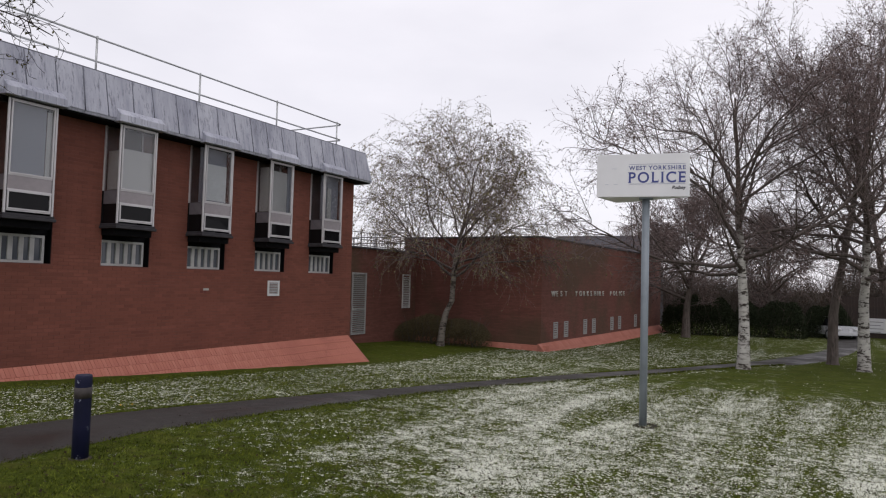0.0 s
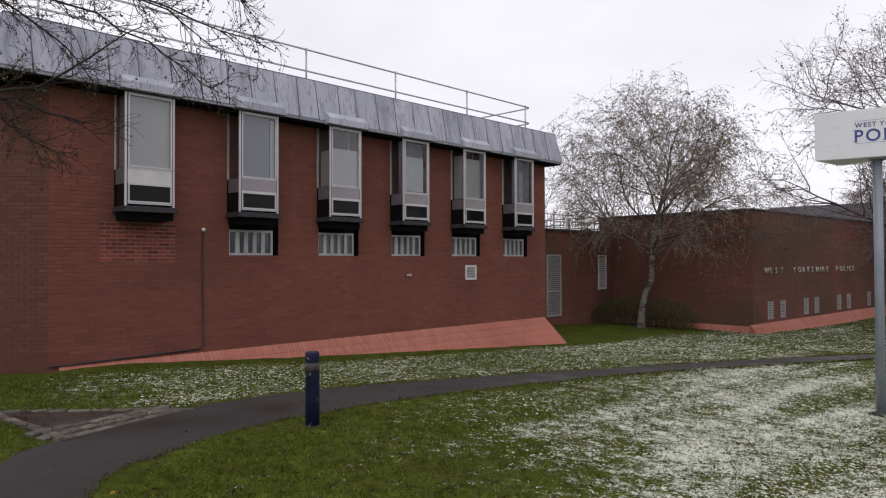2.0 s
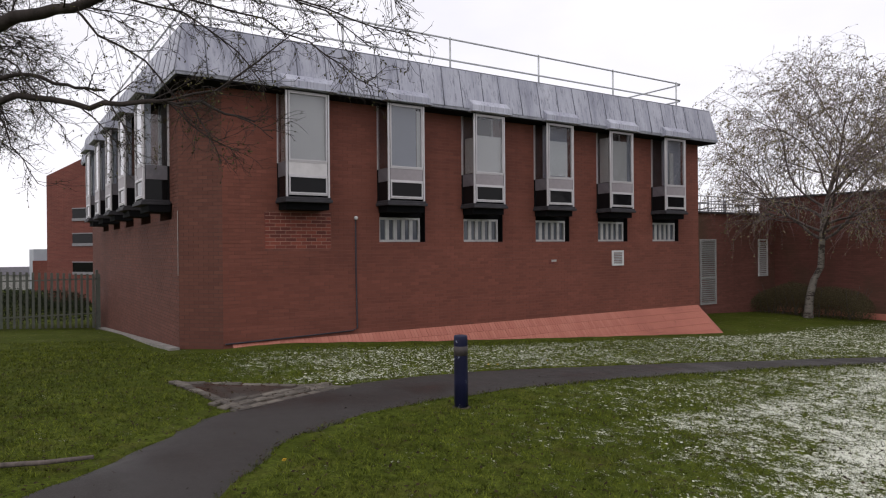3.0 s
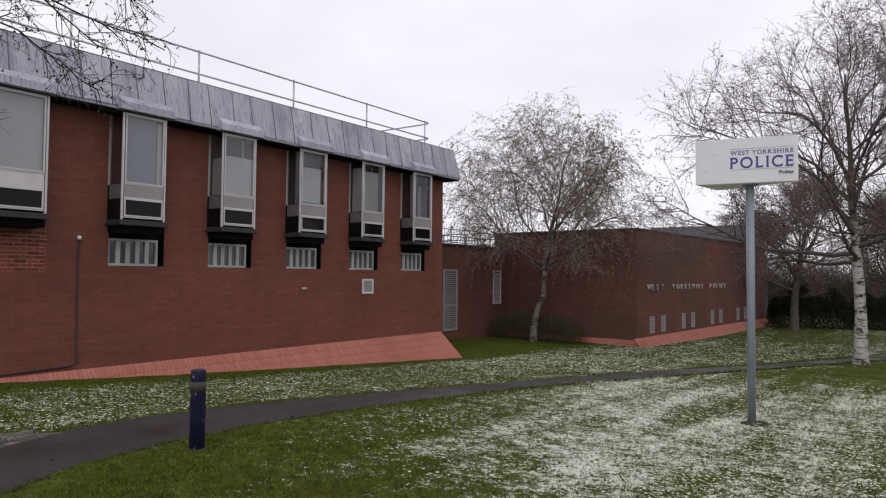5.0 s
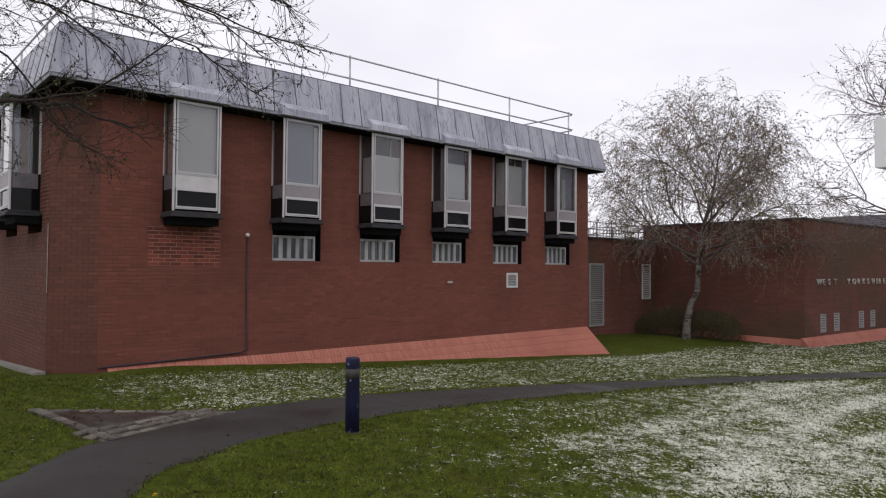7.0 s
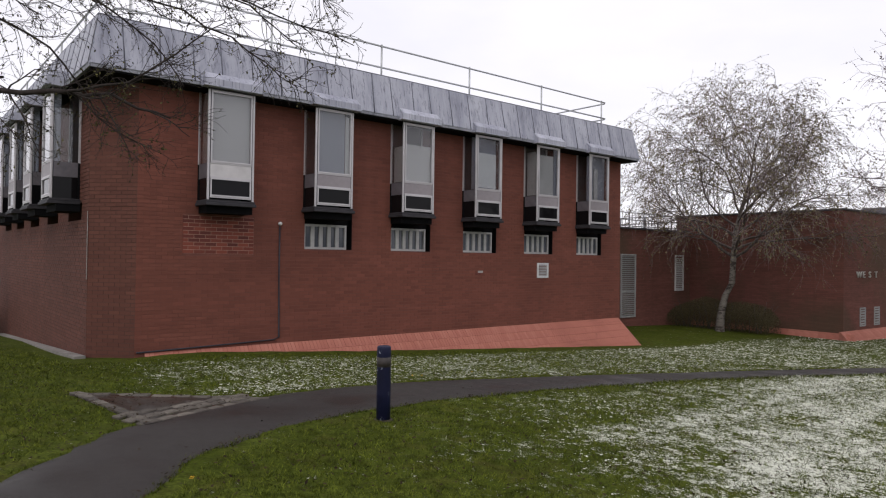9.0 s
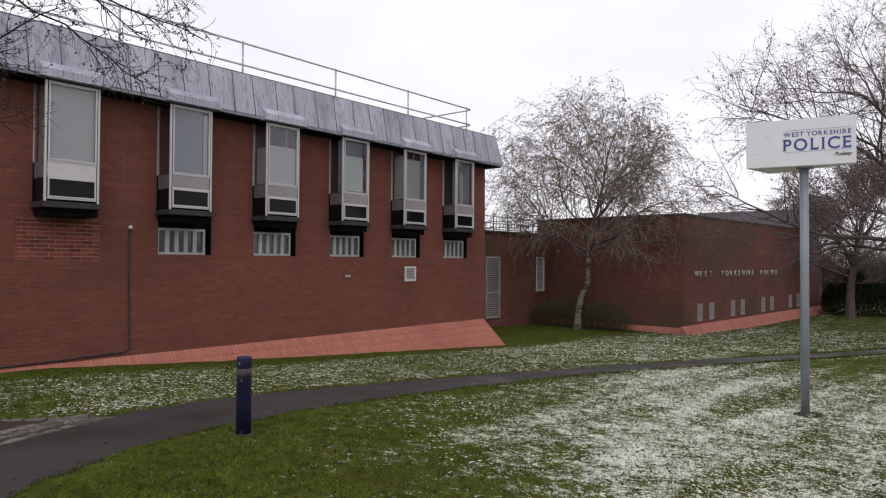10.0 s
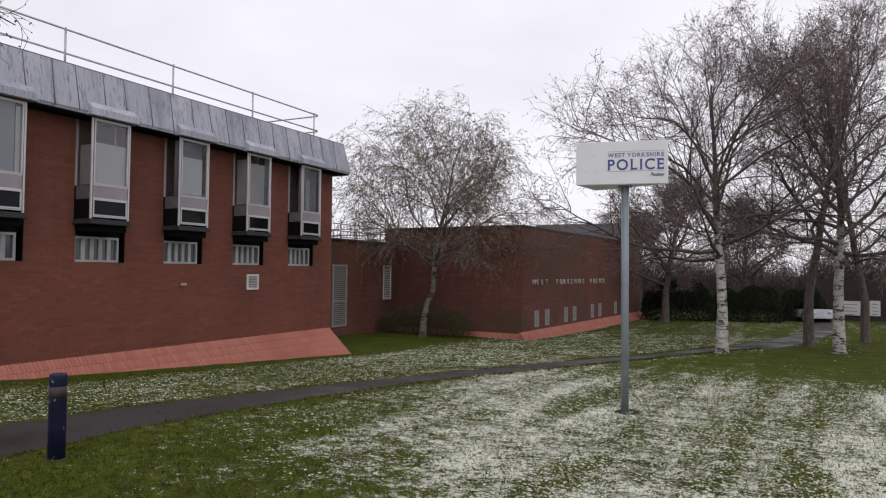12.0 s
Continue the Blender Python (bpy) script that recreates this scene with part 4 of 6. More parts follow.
def serif_word(name, words, size, width, right, y, z, parent, label=""):
    """Roman capitals of a given total width that end at right: the built-in font with serifs at its stroke ends."""
    glyphs, x = [], 0.0
    for letter in words:
        if letter == " ":
            x += 0.28 * size
            continue
        ob = lettering("glyph", letter, size, Matrix.Identity(4), INK_BLUE, None, 0.0, bold=0.016)
        data = ob.data
        bpy.data.objects.remove(ob)
        xs, ys = [v.co.x for v in data.vertices], [v.co.y for v in data.vertices]
        x += (0.13 if letter in "IHKPLER" else 0.075) * size
        glyphs.append((letter, data, x - min(xs), x, max(xs) - min(xs), min(ys), max(ys)))
        x += max(xs) - min(xs) + (0.11 if letter in "IHK" else 0.06) * size
    first = glyphs[0][3]
    last = glyphs[-1][3] + glyphs[-1][4]
    squeeze = width / (last - first)
    bm = bmesh.new()
    for letter, data, shift, x0, w, lo, hi in glyphs:
        old = len(bm.verts)
        bm.from_mesh(data)
        bpy.data.meshes.remove(data)
        bm.verts.ensure_lookup_table()
        for v in bm.verts[old:]:
            v.co.x += shift
        t = 0.035 * size
        for u, head in STROKE_ENDS.get(letter, ()):
            q = hi - t if head else lo
            box(bm, x0 + u * w - 0.11 * size, x0 + u * w + 0.11 * size, q, q + t, -0.0006, 0.0004)
        if letter in "ELT":
            box(bm, x0 + w - t, x0 + w, lo if letter != "T" else hi - 0.2 * size, lo + 0.2 * size if letter != "T" else hi, -0.0006, 0.0004)
        if letter in "ETCS":
            box(bm, x0 + w - t, x0 + w, hi - 0.2 * size, hi, -0.0006, 0.0004)
        if letter in "ST":
            box(bm, x0, x0 + t, lo if letter == "S" else hi - 0.2 * size, lo + 0.2 * size if letter == "S" else hi, -0.0006, 0.0004)
    for v in bm.verts:
        v.co.x = (v.co.x - last) * squeeze
    ob = part(name, bm, INK_BLUE, parent, label)
    ob.matrix_basis = Matrix.Translation((right, y, z)) @ pose(0, 0, 0, 90, 0, 0)


def build_sign():
    px, py = -1.5, 10.6
    pz = ground_z(px, py)
    s = empty("police_sign", Matrix.Translation((px, py, 0)) @ pose(0, 0, 0, 0, 0, 11.5), "white box sign with blue lettering on a tall grey-blue post", "sign")
    bm = bmesh.new()
    tube(bm, [(0, 0, pz - 0.1), (0, 0, 1.0), (0, 0, 2.82)], 0.056, 16)
    part("post", bm, POST_BLUE, s, "grey-blue painted steel post")
    w, h, z0 = 1.33, 0.645, 2.81
    x0 = -0.72
    bm = bmesh.new()
    prism(bm, [(x0, -0.16), (x0 + w, -0.16), (x0 + w, -0.10), (x0 + 0.33, 0.56), (x0 + 0.25, 0.56)], z0, z0 + h)
    bevel(bm, 0.007, 2)
    b = part("sign_box", bm, SIGN_WHITE, s)
    boxes("base_flange", POST_BLUE, s, (-0.1, 0.1, -0.1, 0.1, z0 - 0.02, z0 - 0.001))
    bm = bmesh.new()
    for k in range(26):
        a, d = 2.4 * k, 0.04 + 0.16 * ((k * 0.37) % 1.0)
        cx, cy = math.cos(a) * d, math.sin(a) * d
        rad = 0.03 + 0.03 * ((k * 0.61) % 1.0)
        tube(bm, [(cx, cy, pz - 0.03), (cx, cy, pz + 0.012), (cx + 0.01, cy, pz + 0.03)], [rad, rad * 0.8, rad * 0.25], 7)
    part("soil_ring", bm, plain("bare_soil", (0.035, 0.030, 0.015), 0.95, 0, 0.5, 14, 0.6), s, "clods of bare soil round the post")
    right = x0 + w - 0.06
    serif_word("heading", "WEST YORKSHIRE", 0.086, 0.80, right, -0.164, z0 + 0.405, b)
    serif_word("headline", "POLICE", 0.225, 0.80, right, -0.164, z0 + 0.215, b, "large blue capital letters")
    lettering("town_name", "Pudsey", 0.068, Matrix.Translation((right, -0.164, z0 + 0.115)) @ pose(0, 0, 0, 90, 0, 0), INK_BLACK, b, 0.002, shear=0.3, align="RIGHT", label="small dark slanted letters", bold=0.012)
    for x, y, n in ((0.22, 0.425, 0.07), (0.12, 0.19, 0.05), (0.25, 0.19, 0.06)):
        boxes("mark", INK_FAINT, b, (x0 + x, x0 + x + n, -0.1635, -0.159, z0 + y, z0 + y + 0.005))
    for z in (z0 + 0.488, z0 + 0.192):
        boxes("rule", INK_RULE, b, (right - 0.80, right, -0.163, -0.159, z, z + 0.004))


def build_bollard():
    x, y = -5.43, 4.34
    z = ground_z(x, y)
    b = empty("bollard", Matrix.Translation((x, y, z)) @ pose(0, 0, 0, 1.0, 0.6, 20) @ Matrix.Diagonal((0.965, 0.965, 1.03, 1)), "worn dark blue metal bollard with a faded band beside the path", "bollard")
    n = Nodes("chipped_blue_paint", 0.5, 0.0, 0.25)
    chip = n.noise(9, 5.0, 0.7)
    c = n.ramp(n.noise(3), (0.3, (0.005, 0.006, 0.022)), (0.7, (0.009, 0.011, 0.042)))
    paint = n.done(n.mix(n.ramp(chip, (0.62, 0.0), (0.66, 0.8)), c, (0.33, 0.36, 0.42)))
    bm = bmesh.new()
    tube(bm, [(0, 0, -0.12), (0, 0, 0.3), (0, 0, 0.56), (0, 0, 0.70), (0, 0, 0.755), (0, 0, 0.77)], [0.079, 0.079, 0.079, 0.079, 0.078, 0.072], 20)
    part("shaft", bm, paint, b)
    bm = bmesh.new()
    tube(bm, [(0, 0, 0.56), (0, 0, 0.66)], 0.0805, 20)
    part("band", bm, plain("faded_band", (0.055, 0.045, 0.042), 0.7, 0, 0.5, 12), b, "faded brown reflective band")
    bm = bmesh.new()
    tube(bm, [(0, 0, -0.05), (0, 0, 0.012)], [0.14, 0.1], 14)
    part("collar", bm, plain("soil_collar", (0.05, 0.04, 0.025), 0.95, 0, 0.4, 20), b, "bare earth collar")


build_sign()
build_bollard()


# ---- trees ----
def wood(lines, sides):
    """One mesh out of many tapered twigs, each (points, first radius, last radius)."""
    verts, faces = [], []
    for pts, r0, r1 in lines:
        k, base, ref = len(pts), len(verts), None
        for i, p in enumerate(pts):
            d = (pts[min(i + 1, k - 1)] - pts[max(i - 1, 0)])
            if d.length < 1e-6:
                d = Vector((0, 0, 1))
            d.normalize()
            if ref is None:
                ref = d.orthogonal().normalized()
            ref = (ref - d * ref.dot(d)).normalized()
            up = d.cross(ref)
            r = r0 + (r1 - r0) * i / (k - 1)
            for s in range(sides):
                a = 2 * math.pi * s / sides
                verts.append(p + (ref * math.cos(a) + up * math.sin(a)) * r)
        for i in range(k - 1):
            for s in range(sides):
                a, b = base + i * sides + s, base + i * sides + (s + 1) % sides
                faces.append((a, b, b + sides, a + sides))
    return verts, faces


def mesh_from(name, verts, faces, material, smooth=True):
    data = bpy.data.meshes.new(name)
    data.from_pydata([tuple(v) for v in verts], [], faces)
    data.materials.append(material)
    if smooth:
        data.polygons.foreach_set("use_smooth", [True] * len(data.polygons))
    return data


def bough(r, start, way, length, bend, lift, steps):
    """A wandering line that leans towards lift (up if above 0)."""
    pts, p, d = [start.copy()], start.copy(), way.normalized()
    for _ in range(steps):
        d = (d + Vector((r.gauss(0, bend), r.gauss(0, bend), r.gauss(0, bend) + lift))).normalized()
        p = p + d * (length / steps)
        pts.append(p.copy())
    return pts


def along(pts, t):
    f = t * (len(pts) - 1)
    i = min(int(f), len(pts) - 2)
    return pts[i].lerp(pts[i + 1], f - i), (pts[i + 1] - pts[i]).normalized()


def aside(r, d, angle):
    """A way that leaves d at the angle, to a chance side."""
    o = d.orthogonal().normalized()
    o.rotate(Matrix.Rotation(r.uniform(0, 2 * math.pi), 3, d))
    return d * math.cos(angle) + o * math.sin(angle)


def leaf_mesh(r, spots, size):
    verts, faces = [], []
    for p in spots:
        a = Vector((r.gauss(0, 1), r.gauss(0, 1), r.gauss(-0.8, 1))).normalized()
        b = a.orthogonal().normalized()
        b.rotate(Matrix.Rotation(r.uniform(0, 6.28), 3, a))
        s = size * r.uniform(0.6, 1.4)
        k = len(verts)
        verts += [p, p + a * s * 0.5 + b * s * 0.3, p + a * s, p + a * s * 0.5 - b * s * 0.3]
        faces.append((k, k + 1, k + 2, k + 3))
    return verts, faces


def crown_share(p, crown, seed):
    """How far out a point lies in a crown of (centre x, centre z, radius, rise, drop): 1 at its uneven skin."""
    cx, cz, rad, up, down = crown
    q = Vector(((p.x - cx) / rad, p.y / rad, (p.z - cz) / (up if p.z > cz else down)))
    if q.length < 1e-4:
        return 0.0
    d = q.normalized()
    return q.length / (1.0 + 0.20 * noise.noise((d.x * 2.3 + seed, d.y * 2.3, d.z * 2.3)) + 0.10 * noise.noise((d.x * 6 + seed, d.y * 6, d.z * 6)))


def tree(name, label, seed, trunk_h, trunk_r, bark, bark_up, leaf, counts, crown, droop, fork=0.28, leaves=9000, leaf_size=0.05, stem=None, twig_r=0.006, rise=0.04, hang=1.0, flat=1.35, limb_bark=None):
    """A winter tree: trunk, limbs that reach for the skin of its crown, branches and fine twigs with a few withered leaves."""
    r = random.Random(seed)
    o = empty(name, Matrix.Identity(4), label, "tree")
    stem = stem or [Vector((0, 0, -0.15)), Vector((0, 0, 0.12)), Vector((0.02, 0.0, trunk_h * 0.16))]
    top = bough(r, stem[-1], Vector((0.1, 0.05, 3.0)), trunk_h - stem[-1].z, 0.06, 0.04, 9)
    trunk = [p for p in stem] + top[1:]
    limbs, boughs, twigs, spots = [], [], [], []
    radius = lambda t: trunk_r * (1 - 0.86 * t ** 0.9)
    tv, tf = [], []
    k = len(trunk)
    sides = 12
    for i, p in enumerate(trunk):
        t = i / (k - 1)
        rad = radius(t) * (1.45 if i == 0 else 1.15 if i == 1 else 1.0)
        for s in range(sides):
            a = 2 * math.pi * s / sides
            w = 1 + 0.09 * noise.noise((math.cos(a) * 1.5, math.sin(a) * 1.5, p.z * 1.3 + seed))
            tv.append(p + Vector((math.cos(a), math.sin(a), 0)) * rad * w)
    for i in range(k - 1):
        for s in range(sides):
            a, b = i * sides + s, i * sides + (s + 1) % sides
            tf.append((a, b, b + sides, a + sides))
    shared("trunk", mesh_from("trunk", tv, tf, bark), o, Matrix.Identity(4))
    for i in range(counts[0]):
        u0 = (i + r.random()) / counts[0]
        t = fork + (0.95 - fork) * u0 ** 1.5
        p, d = along(trunk, t)
        ang = (0.22 + (flat - 0.22) * (1 - u0) ** 0.6) * r.uniform(0.85, 1.12)
        turn = i * 2.4 + r.uniform(-0.4, 0.4)
        way = Vector((math.cos(turn) * math.sin(ang), math.sin(turn) * math.sin(ang), math.cos(ang)))
        reach = 0.6
        while reach < 14 and crown_share(p + (way + Vector((0, 0, rise * 2.5))).normalized() * reach, crown, seed) < 0.86:
            reach += 0.25
        ln = max(1.2, reach * r.uniform(0.9, 1.04))
        limb = bough(r, p, way, ln, 0.15, rise, 10)
        lr = max(0.026, radius(t) * 0.58 * min(1.0, ln / 4.5))
        limbs.append((limb, lr, 0.009))
        many = max(3, round(counts[1] * min(1.35, ln / (0.8 * crown[2]))))
        for j in range(many):
            u = 0.16 + 0.84 * (j + r.random()) / many
            q, e = along(limb, min(u, 1))
            bl = (0.5 + ln * 0.42 * (1.2 - 0.75 * u)) * r.uniform(0.7, 1.25)
            bg = bough(r, q, aside(r, e, r.uniform(0.45, 0.95)), bl, 0.14, 0.06 - 0.12 * droop, 6)
            if crown_share(bg[-1], crown, seed) > 1.12:
                bg = bg[:4]
            boughs.append((bg, max(0.010, lr * (0.42 - 0.2 * u)), 0.0045))
            for m in range(counts[2]):
                v = 0.15 + 0.85 * (m + r.random()) / counts[2]
                q2, e2 = along(bg, min(v, 1))
                tl = r.uniform(0.4, 1.0) * hang
                tw = bough(r, q2, aside(r, e2, r.uniform(0.4, 0.9)), tl, 0.16, 0.05 - droop, 4)
                if crown_share(tw[-1], crown, seed) > 1.1 and r.random() < 0.85:
                    continue
                twigs.append((tw, twig_r, twig_r * 0.45))
                for n in range(counts[3]):
                    q3, e3 = along(tw, r.uniform(0.2, 1))
                    t2 = bough(r, q3, aside(r, e3, r.uniform(0.4, 0.9)), tl * r.uniform(0.35, 0.8), 0.2, 0.03 - droop * 1.3, 3)
                    twigs.append((t2, twig_r * 0.75, twig_r * 0.4))
                    spots.append(t2)
    shared("limb", mesh_from("limb", *wood(limbs, 7), limb_bark or bark_up), o, Matrix.Identity(4))
    shared("branch", mesh_from("branch", *wood(boughs, 5), bark_up), o, Matrix.Identity(4))
    shared("twig", mesh_from("twig", *wood(twigs, 3), TWIG), o, Matrix.Identity(4))["kind"] = "stuff"
    where = [along(r.choice(spots), r.random())[0] for _ in range(leaves)]
    c = shared("foliage", mesh_from("foliage", *leaf_mesh(r, where, leaf_size), leaf, False), o, Matrix.Identity(4))
    c["kind"] = "stuff"
    return o


BIRCH = bark_material("white_birch_bark", (0.50, 0.485, 0.45), (0.045, 0.036, 0.03), True)
BIRCH_GREY = bark_material("grey_birch_bark", (0.21, 0.19, 0.165), (0.05, 0.04, 0.034), True)
BIRCH_UP = bark_material("upper_birch_bark", (0.15, 0.122, 0.112), (0.05, 0.041, 0.037))
BARK = bark_material("dark_bark", (0.155, 0.128, 0.115), (0.06, 0.05, 0.044))
BLACK_BARK = bark_material("black_bark", (0.052, 0.042, 0.038), (0.02, 0.016, 0.014))
TWIG = plain("twig_bark", (0.19, 0.143, 0.14), 0.9, 0, 0.3, 3)
LEAF_OLIVE = leaf_material("withered_olive_leaves", (0.185, 0.160, 0.085))
LEAF_BROWN = leaf_material("withered_brown_leaves", (0.135, 0.095, 0.085))


def stand(ob, x, y, turn=0.0, size=1.0):
    ob.matrix_basis = Matrix.Translation((x, y, ground_z(x, y))) @ pose(0, 0, 0, 0, 0, turn) @ Matrix.Scale(size, 4)
    return ob


weeping = tree("birch_tree", "slender weeping birch with a bent pale trunk and sparse olive leaves", 3, 8.0, 0.17, BIRCH_GREY, BIRCH_UP, LEAF_OLIVE, (22, 12, 8, 4), (0.4, 5.0, 5.4, 5.7, 2.4), 0.26, leaves=36000, leaf_size=0.066,
               stem=[Vector((0, 0, -0.15)), Vector((0.0, 0, 0.12)), Vector((0.05, 0, 0.8)), Vector((0.2, 0.05, 1.5)), Vector((0.45, 0.1, 2.0)), Vector((0.5, 0.1, 3.0))], fork=0.36, rise=0.0, hang=1.45, flat=1.15)
stand(weeping, -13.75, 27.0, 28)
white = tree("birch_tree", "tall bare birch with peeling white bark beside the path", 11, 10.2, 0.225, BIRCH, BIRCH_UP, LEAF_BROWN, (25, 14, 9, 4), (-0.3, 7.3, 7.5, 4.8, 4.2), 0.07, leaves=24000, leaf_size=0.055, fork=0.34, rise=0.02, flat=1.3)
stand(white, -1.36, 26.9, 0)
dark = tree("bare_tree", "large bare tree with a dark trunk and spreading limbs", 23, 12.5, 0.215, BARK, BARK, LEAF_BROWN, (13, 11, 8, 4), (0.0, 8.8, 6.4, 7.1, 5.2), 0.04, leaves=15000, leaf_size=0.055, fork=0.27, rise=0.03, flat=1.15)
stand(dark, 1.57, 32.2, 40)
stand(copy_thing(white, Matrix.Identity(4)), 2.50, 29.6, 130)
stand(copy_thing(dark, Matrix.Identity(4)), 3.96, 36.3, 200, 0.95)
far = tree("bare_tree", "bare winter tree with a dense crown beyond the lawn", 31, 7.5, 0.26, BARK, BARK, LEAF_BROWN, (22, 13, 8, 4), (0.0, 5.6, 5.3, 3.8, 3.4), 0.05, leaves=20000, leaf_size=0.08, fork=0.28, twig_r=0.009, rise=0.04)
stand(far, -6.04, 45.0, 10)
for x, y, a, s in ((-1.5, 51, 80, 0.9), (9.0, 46, 220, 0.9), (-10.5, 58, 30, 0.9), (13.5, 62, 60, 1.0)):
    stand(copy_thing(far, Matrix.Identity(4)), x, y, a, s)


def build_overhang():
    """The tree whose limbs reach over the path from beyond the edge of view."""
    r = random.Random(5)
    o = empty("overhanging_tree", Matrix.Translation((-7.1, -1.1, ground_z(-7.1, -1.1))), "old tree with dark limbs and budding twigs reaching over the path", "tree")
    zero = o.matrix_basis.translation
    main = {
        "a": ((-7.05, -1.05, 1.7), (-6.29, -0.5, 2.99), (-5.54, 0.23, 3.26), (-5.17, 0.57, 3.31), (-4.75, 1.01, 3.45), (-4.3, 1.66, 3.65)),
        "b": ((-7.08, -1.06, 2.1), (-5.78, 0.24, 2.72), (-5.34, 0.71, 2.60), (-4.93, 1.12, 2.61), (-4.73, 1.41, 2.59), (-4.48, 1.76, 2.44)),
        "c": ((-7.1, -1.06, 2.5), (-6.14, 0.25, 2.99), (-5.89, 0.6, 2.87), (-5.7, 0.87, 2.82)),
    }
    thin = (
        ((-4.75, 1.01, 3.45), (-4.51, 1.35, 3.31), (-4.23, 1.76, 3.13), (-3.97, 2.14, 2.9), (-3.87, 2.46, 2.67)),
        ((-4.53, 1.31, 3.54), (-4.06, 1.83, 3.3), (-3.78, 2.23, 3.13), (-3.47, 2.68, 2.93)),
        ((-5.17, 0.57, 3.31), (-5.06, 0.75, 3.12), (-4.96, 1.07, 2.93), (-4.93, 1.29, 2.63), (-4.81, 1.47, 2.35)),
        ((-5.03, 0.78, 3.42), (-4.9, 1.32, 3.32), (-4.75, 1.71, 3.06), (-4.62, 1.9, 2.72)),
        ((-4.93, 1.12, 2.6), (-4.45, 1.46, 2.65), (-4.26, 1.73, 2.84), (-4.06, 2.0, 3.09)),
        ((-4.3, 1.66, 3.65), (-3.95, 2.05, 3.5), (-3.7, 2.35, 3.35), (-3.55, 2.5, 3.25)),
        ((-4.53, 1.31, 3.54), (-4.2, 1.7, 3.42), (-3.95, 2.1, 3.2), (-3.8, 2.4, 2.95)),
        ((-6.11, -0.06, 2.86), (-5.98, 0.1, 2.6), (-5.93, 0.21, 2.33), (-5.93, 0.39, 2.02)),
        ((-6.0, 0.0, 3.1), (-5.75, 0.25, 2.95), (-5.6, 0.4, 2.6), (-5.55, 0.55, 2.45)),
    )
    bm = bmesh.new()
    tube(bm, [Vector(p) - zero for p in ((-7.1, -1.1, zero.z - 0.2), (-7.1, -1.1, zero.z + 0.2), (-7.08, -1.08, 1.4), (-7.1, -1.1, 2.6), (-7.2, -1.2, 4.2), (-7.1, -1.5, 6.0))], [0.30, 0.22, 0.19, 0.17, 0.12, 0.06], 14)
    part("trunk", bm, BLACK_BARK, o)
    limbs = []
    for key, r0, r1 in (("a", 0.072, 0.016), ("b", 0.032, 0.007), ("c", 0.022, 0.010)):
        pts = [Vector((*p,)) - zero for p in main[key]]
        line = []
        for i in range(len(pts) - 1):
            for k in range(4):
                line.append(pts[i].lerp(pts[i + 1], k / 4) + Vector((r.gauss(0, 0.008), r.gauss(0, 0.008), r.gauss(0, 0.010))))
        line.append(pts[-1])
        bm = bmesh.new()
        tube(bm, line, [r0 + (r1 - r0) * i / (len(line) - 1) for i in range(len(line))], 10)
        part("limb", bm, BLACK_BARK, o)
        limbs.append((line, key))
    carriers = []
    for pts in thin:
        pts = [Vector(p) - zero for p in pts]
        line = []
        for i in range(len(pts) - 1):
            for k in range(3):
                line.append(pts[i].lerp(pts[i + 1], k / 3) + Vector((r.gauss(0, 0.010), r.gauss(0, 0.010), r.gauss(0, 0.012))))
        line.append(pts[-1])
        carriers.append(line)
    branch = [(c, 0.011, 0.0035) for c in carriers]
    sprays, spots = [], []
    for line, key in limbs:
        for _ in range({"a": 20, "b": 8, "c": 3}[key]):
            p, d = along(line, r.uniform(0.3, 1.0))
            b = bough(r, p, aside(r, d, r.uniform(0.4, 0.9)), r.uniform(0.35, 0.8), 0.16, -0.03, 6)
            branch.append((b, 0.007, 0.003))
            carriers.append(b)
    # crown round the trunk: some boughs over the lawn, unseen ones added for shade
    for k in range(92):
        into = k < 54
        p = Vector((-7.1, -1.12, r.uniform(2.6, 4.6) if into else r.uniform(3.2, 5.8))) - zero
        way = Vector((r.uniform(-1.3, -0.1), r.uniform(0.35, 1.0), r.uniform(0.0, 0.7))) if into else Vector((r.gauss(-0.2, 0.8), r.uniform(-1.4, -0.35), r.uniform(0.1, 0.9)))
        b = bough(r, p, way, r.uniform(1.2, 2.1) if into else r.uniform(1.8, 3.4), 0.12, -0.05, 8)
        branch.append((b, 0.016, 0.004))
        carriers.append(b)
        for _ in range(3):
            q, d = along(b, r.uniform(0.35, 1.0))
            c2 = bough(r, q, aside(r, d, r.uniform(0.4, 0.9)), r.uniform(0.4, 0.9), 0.16, -0.14, 6)
            branch.append((c2, 0.006, 0.003))
            carriers.append(c2)
    for c in carriers:
        ln = sum((b - a).length for a, b in zip(c, c[1:]))
        for _ in range(int(ln * 19)):
            p, d = along(c, r.uniform(0.15, 1.0))
            t = bough(r, p, aside(r, d, r.uniform(0.4, 1.0)), r.uniform(0.12, 0.42), 0.22, 0.01, 5)
            sprays.append((t, 0.0030, 0.0014))
            spots.append(t)
            for _ in range(4):
                p2, d2 = along(t, r.uniform(0.2, 1.0))
                t2 = bough(r, p2, aside(r, d2, r.uniform(0.5, 1.0)), r.uniform(0.06, 0.2), 0.25, 0.02, 3)
                sprays.append((t2, 0.0018, 0.0010))
                spots.append(t2)
    shared("branch", mesh_from("branch", *wood(branch, 6), BLACK_BARK), o, Matrix.Identity(4))
    shared("twig", mesh_from("twig", *wood(sprays, 4), BLACK_BARK), o, Matrix.Identity(4))["kind"] = "stuff"
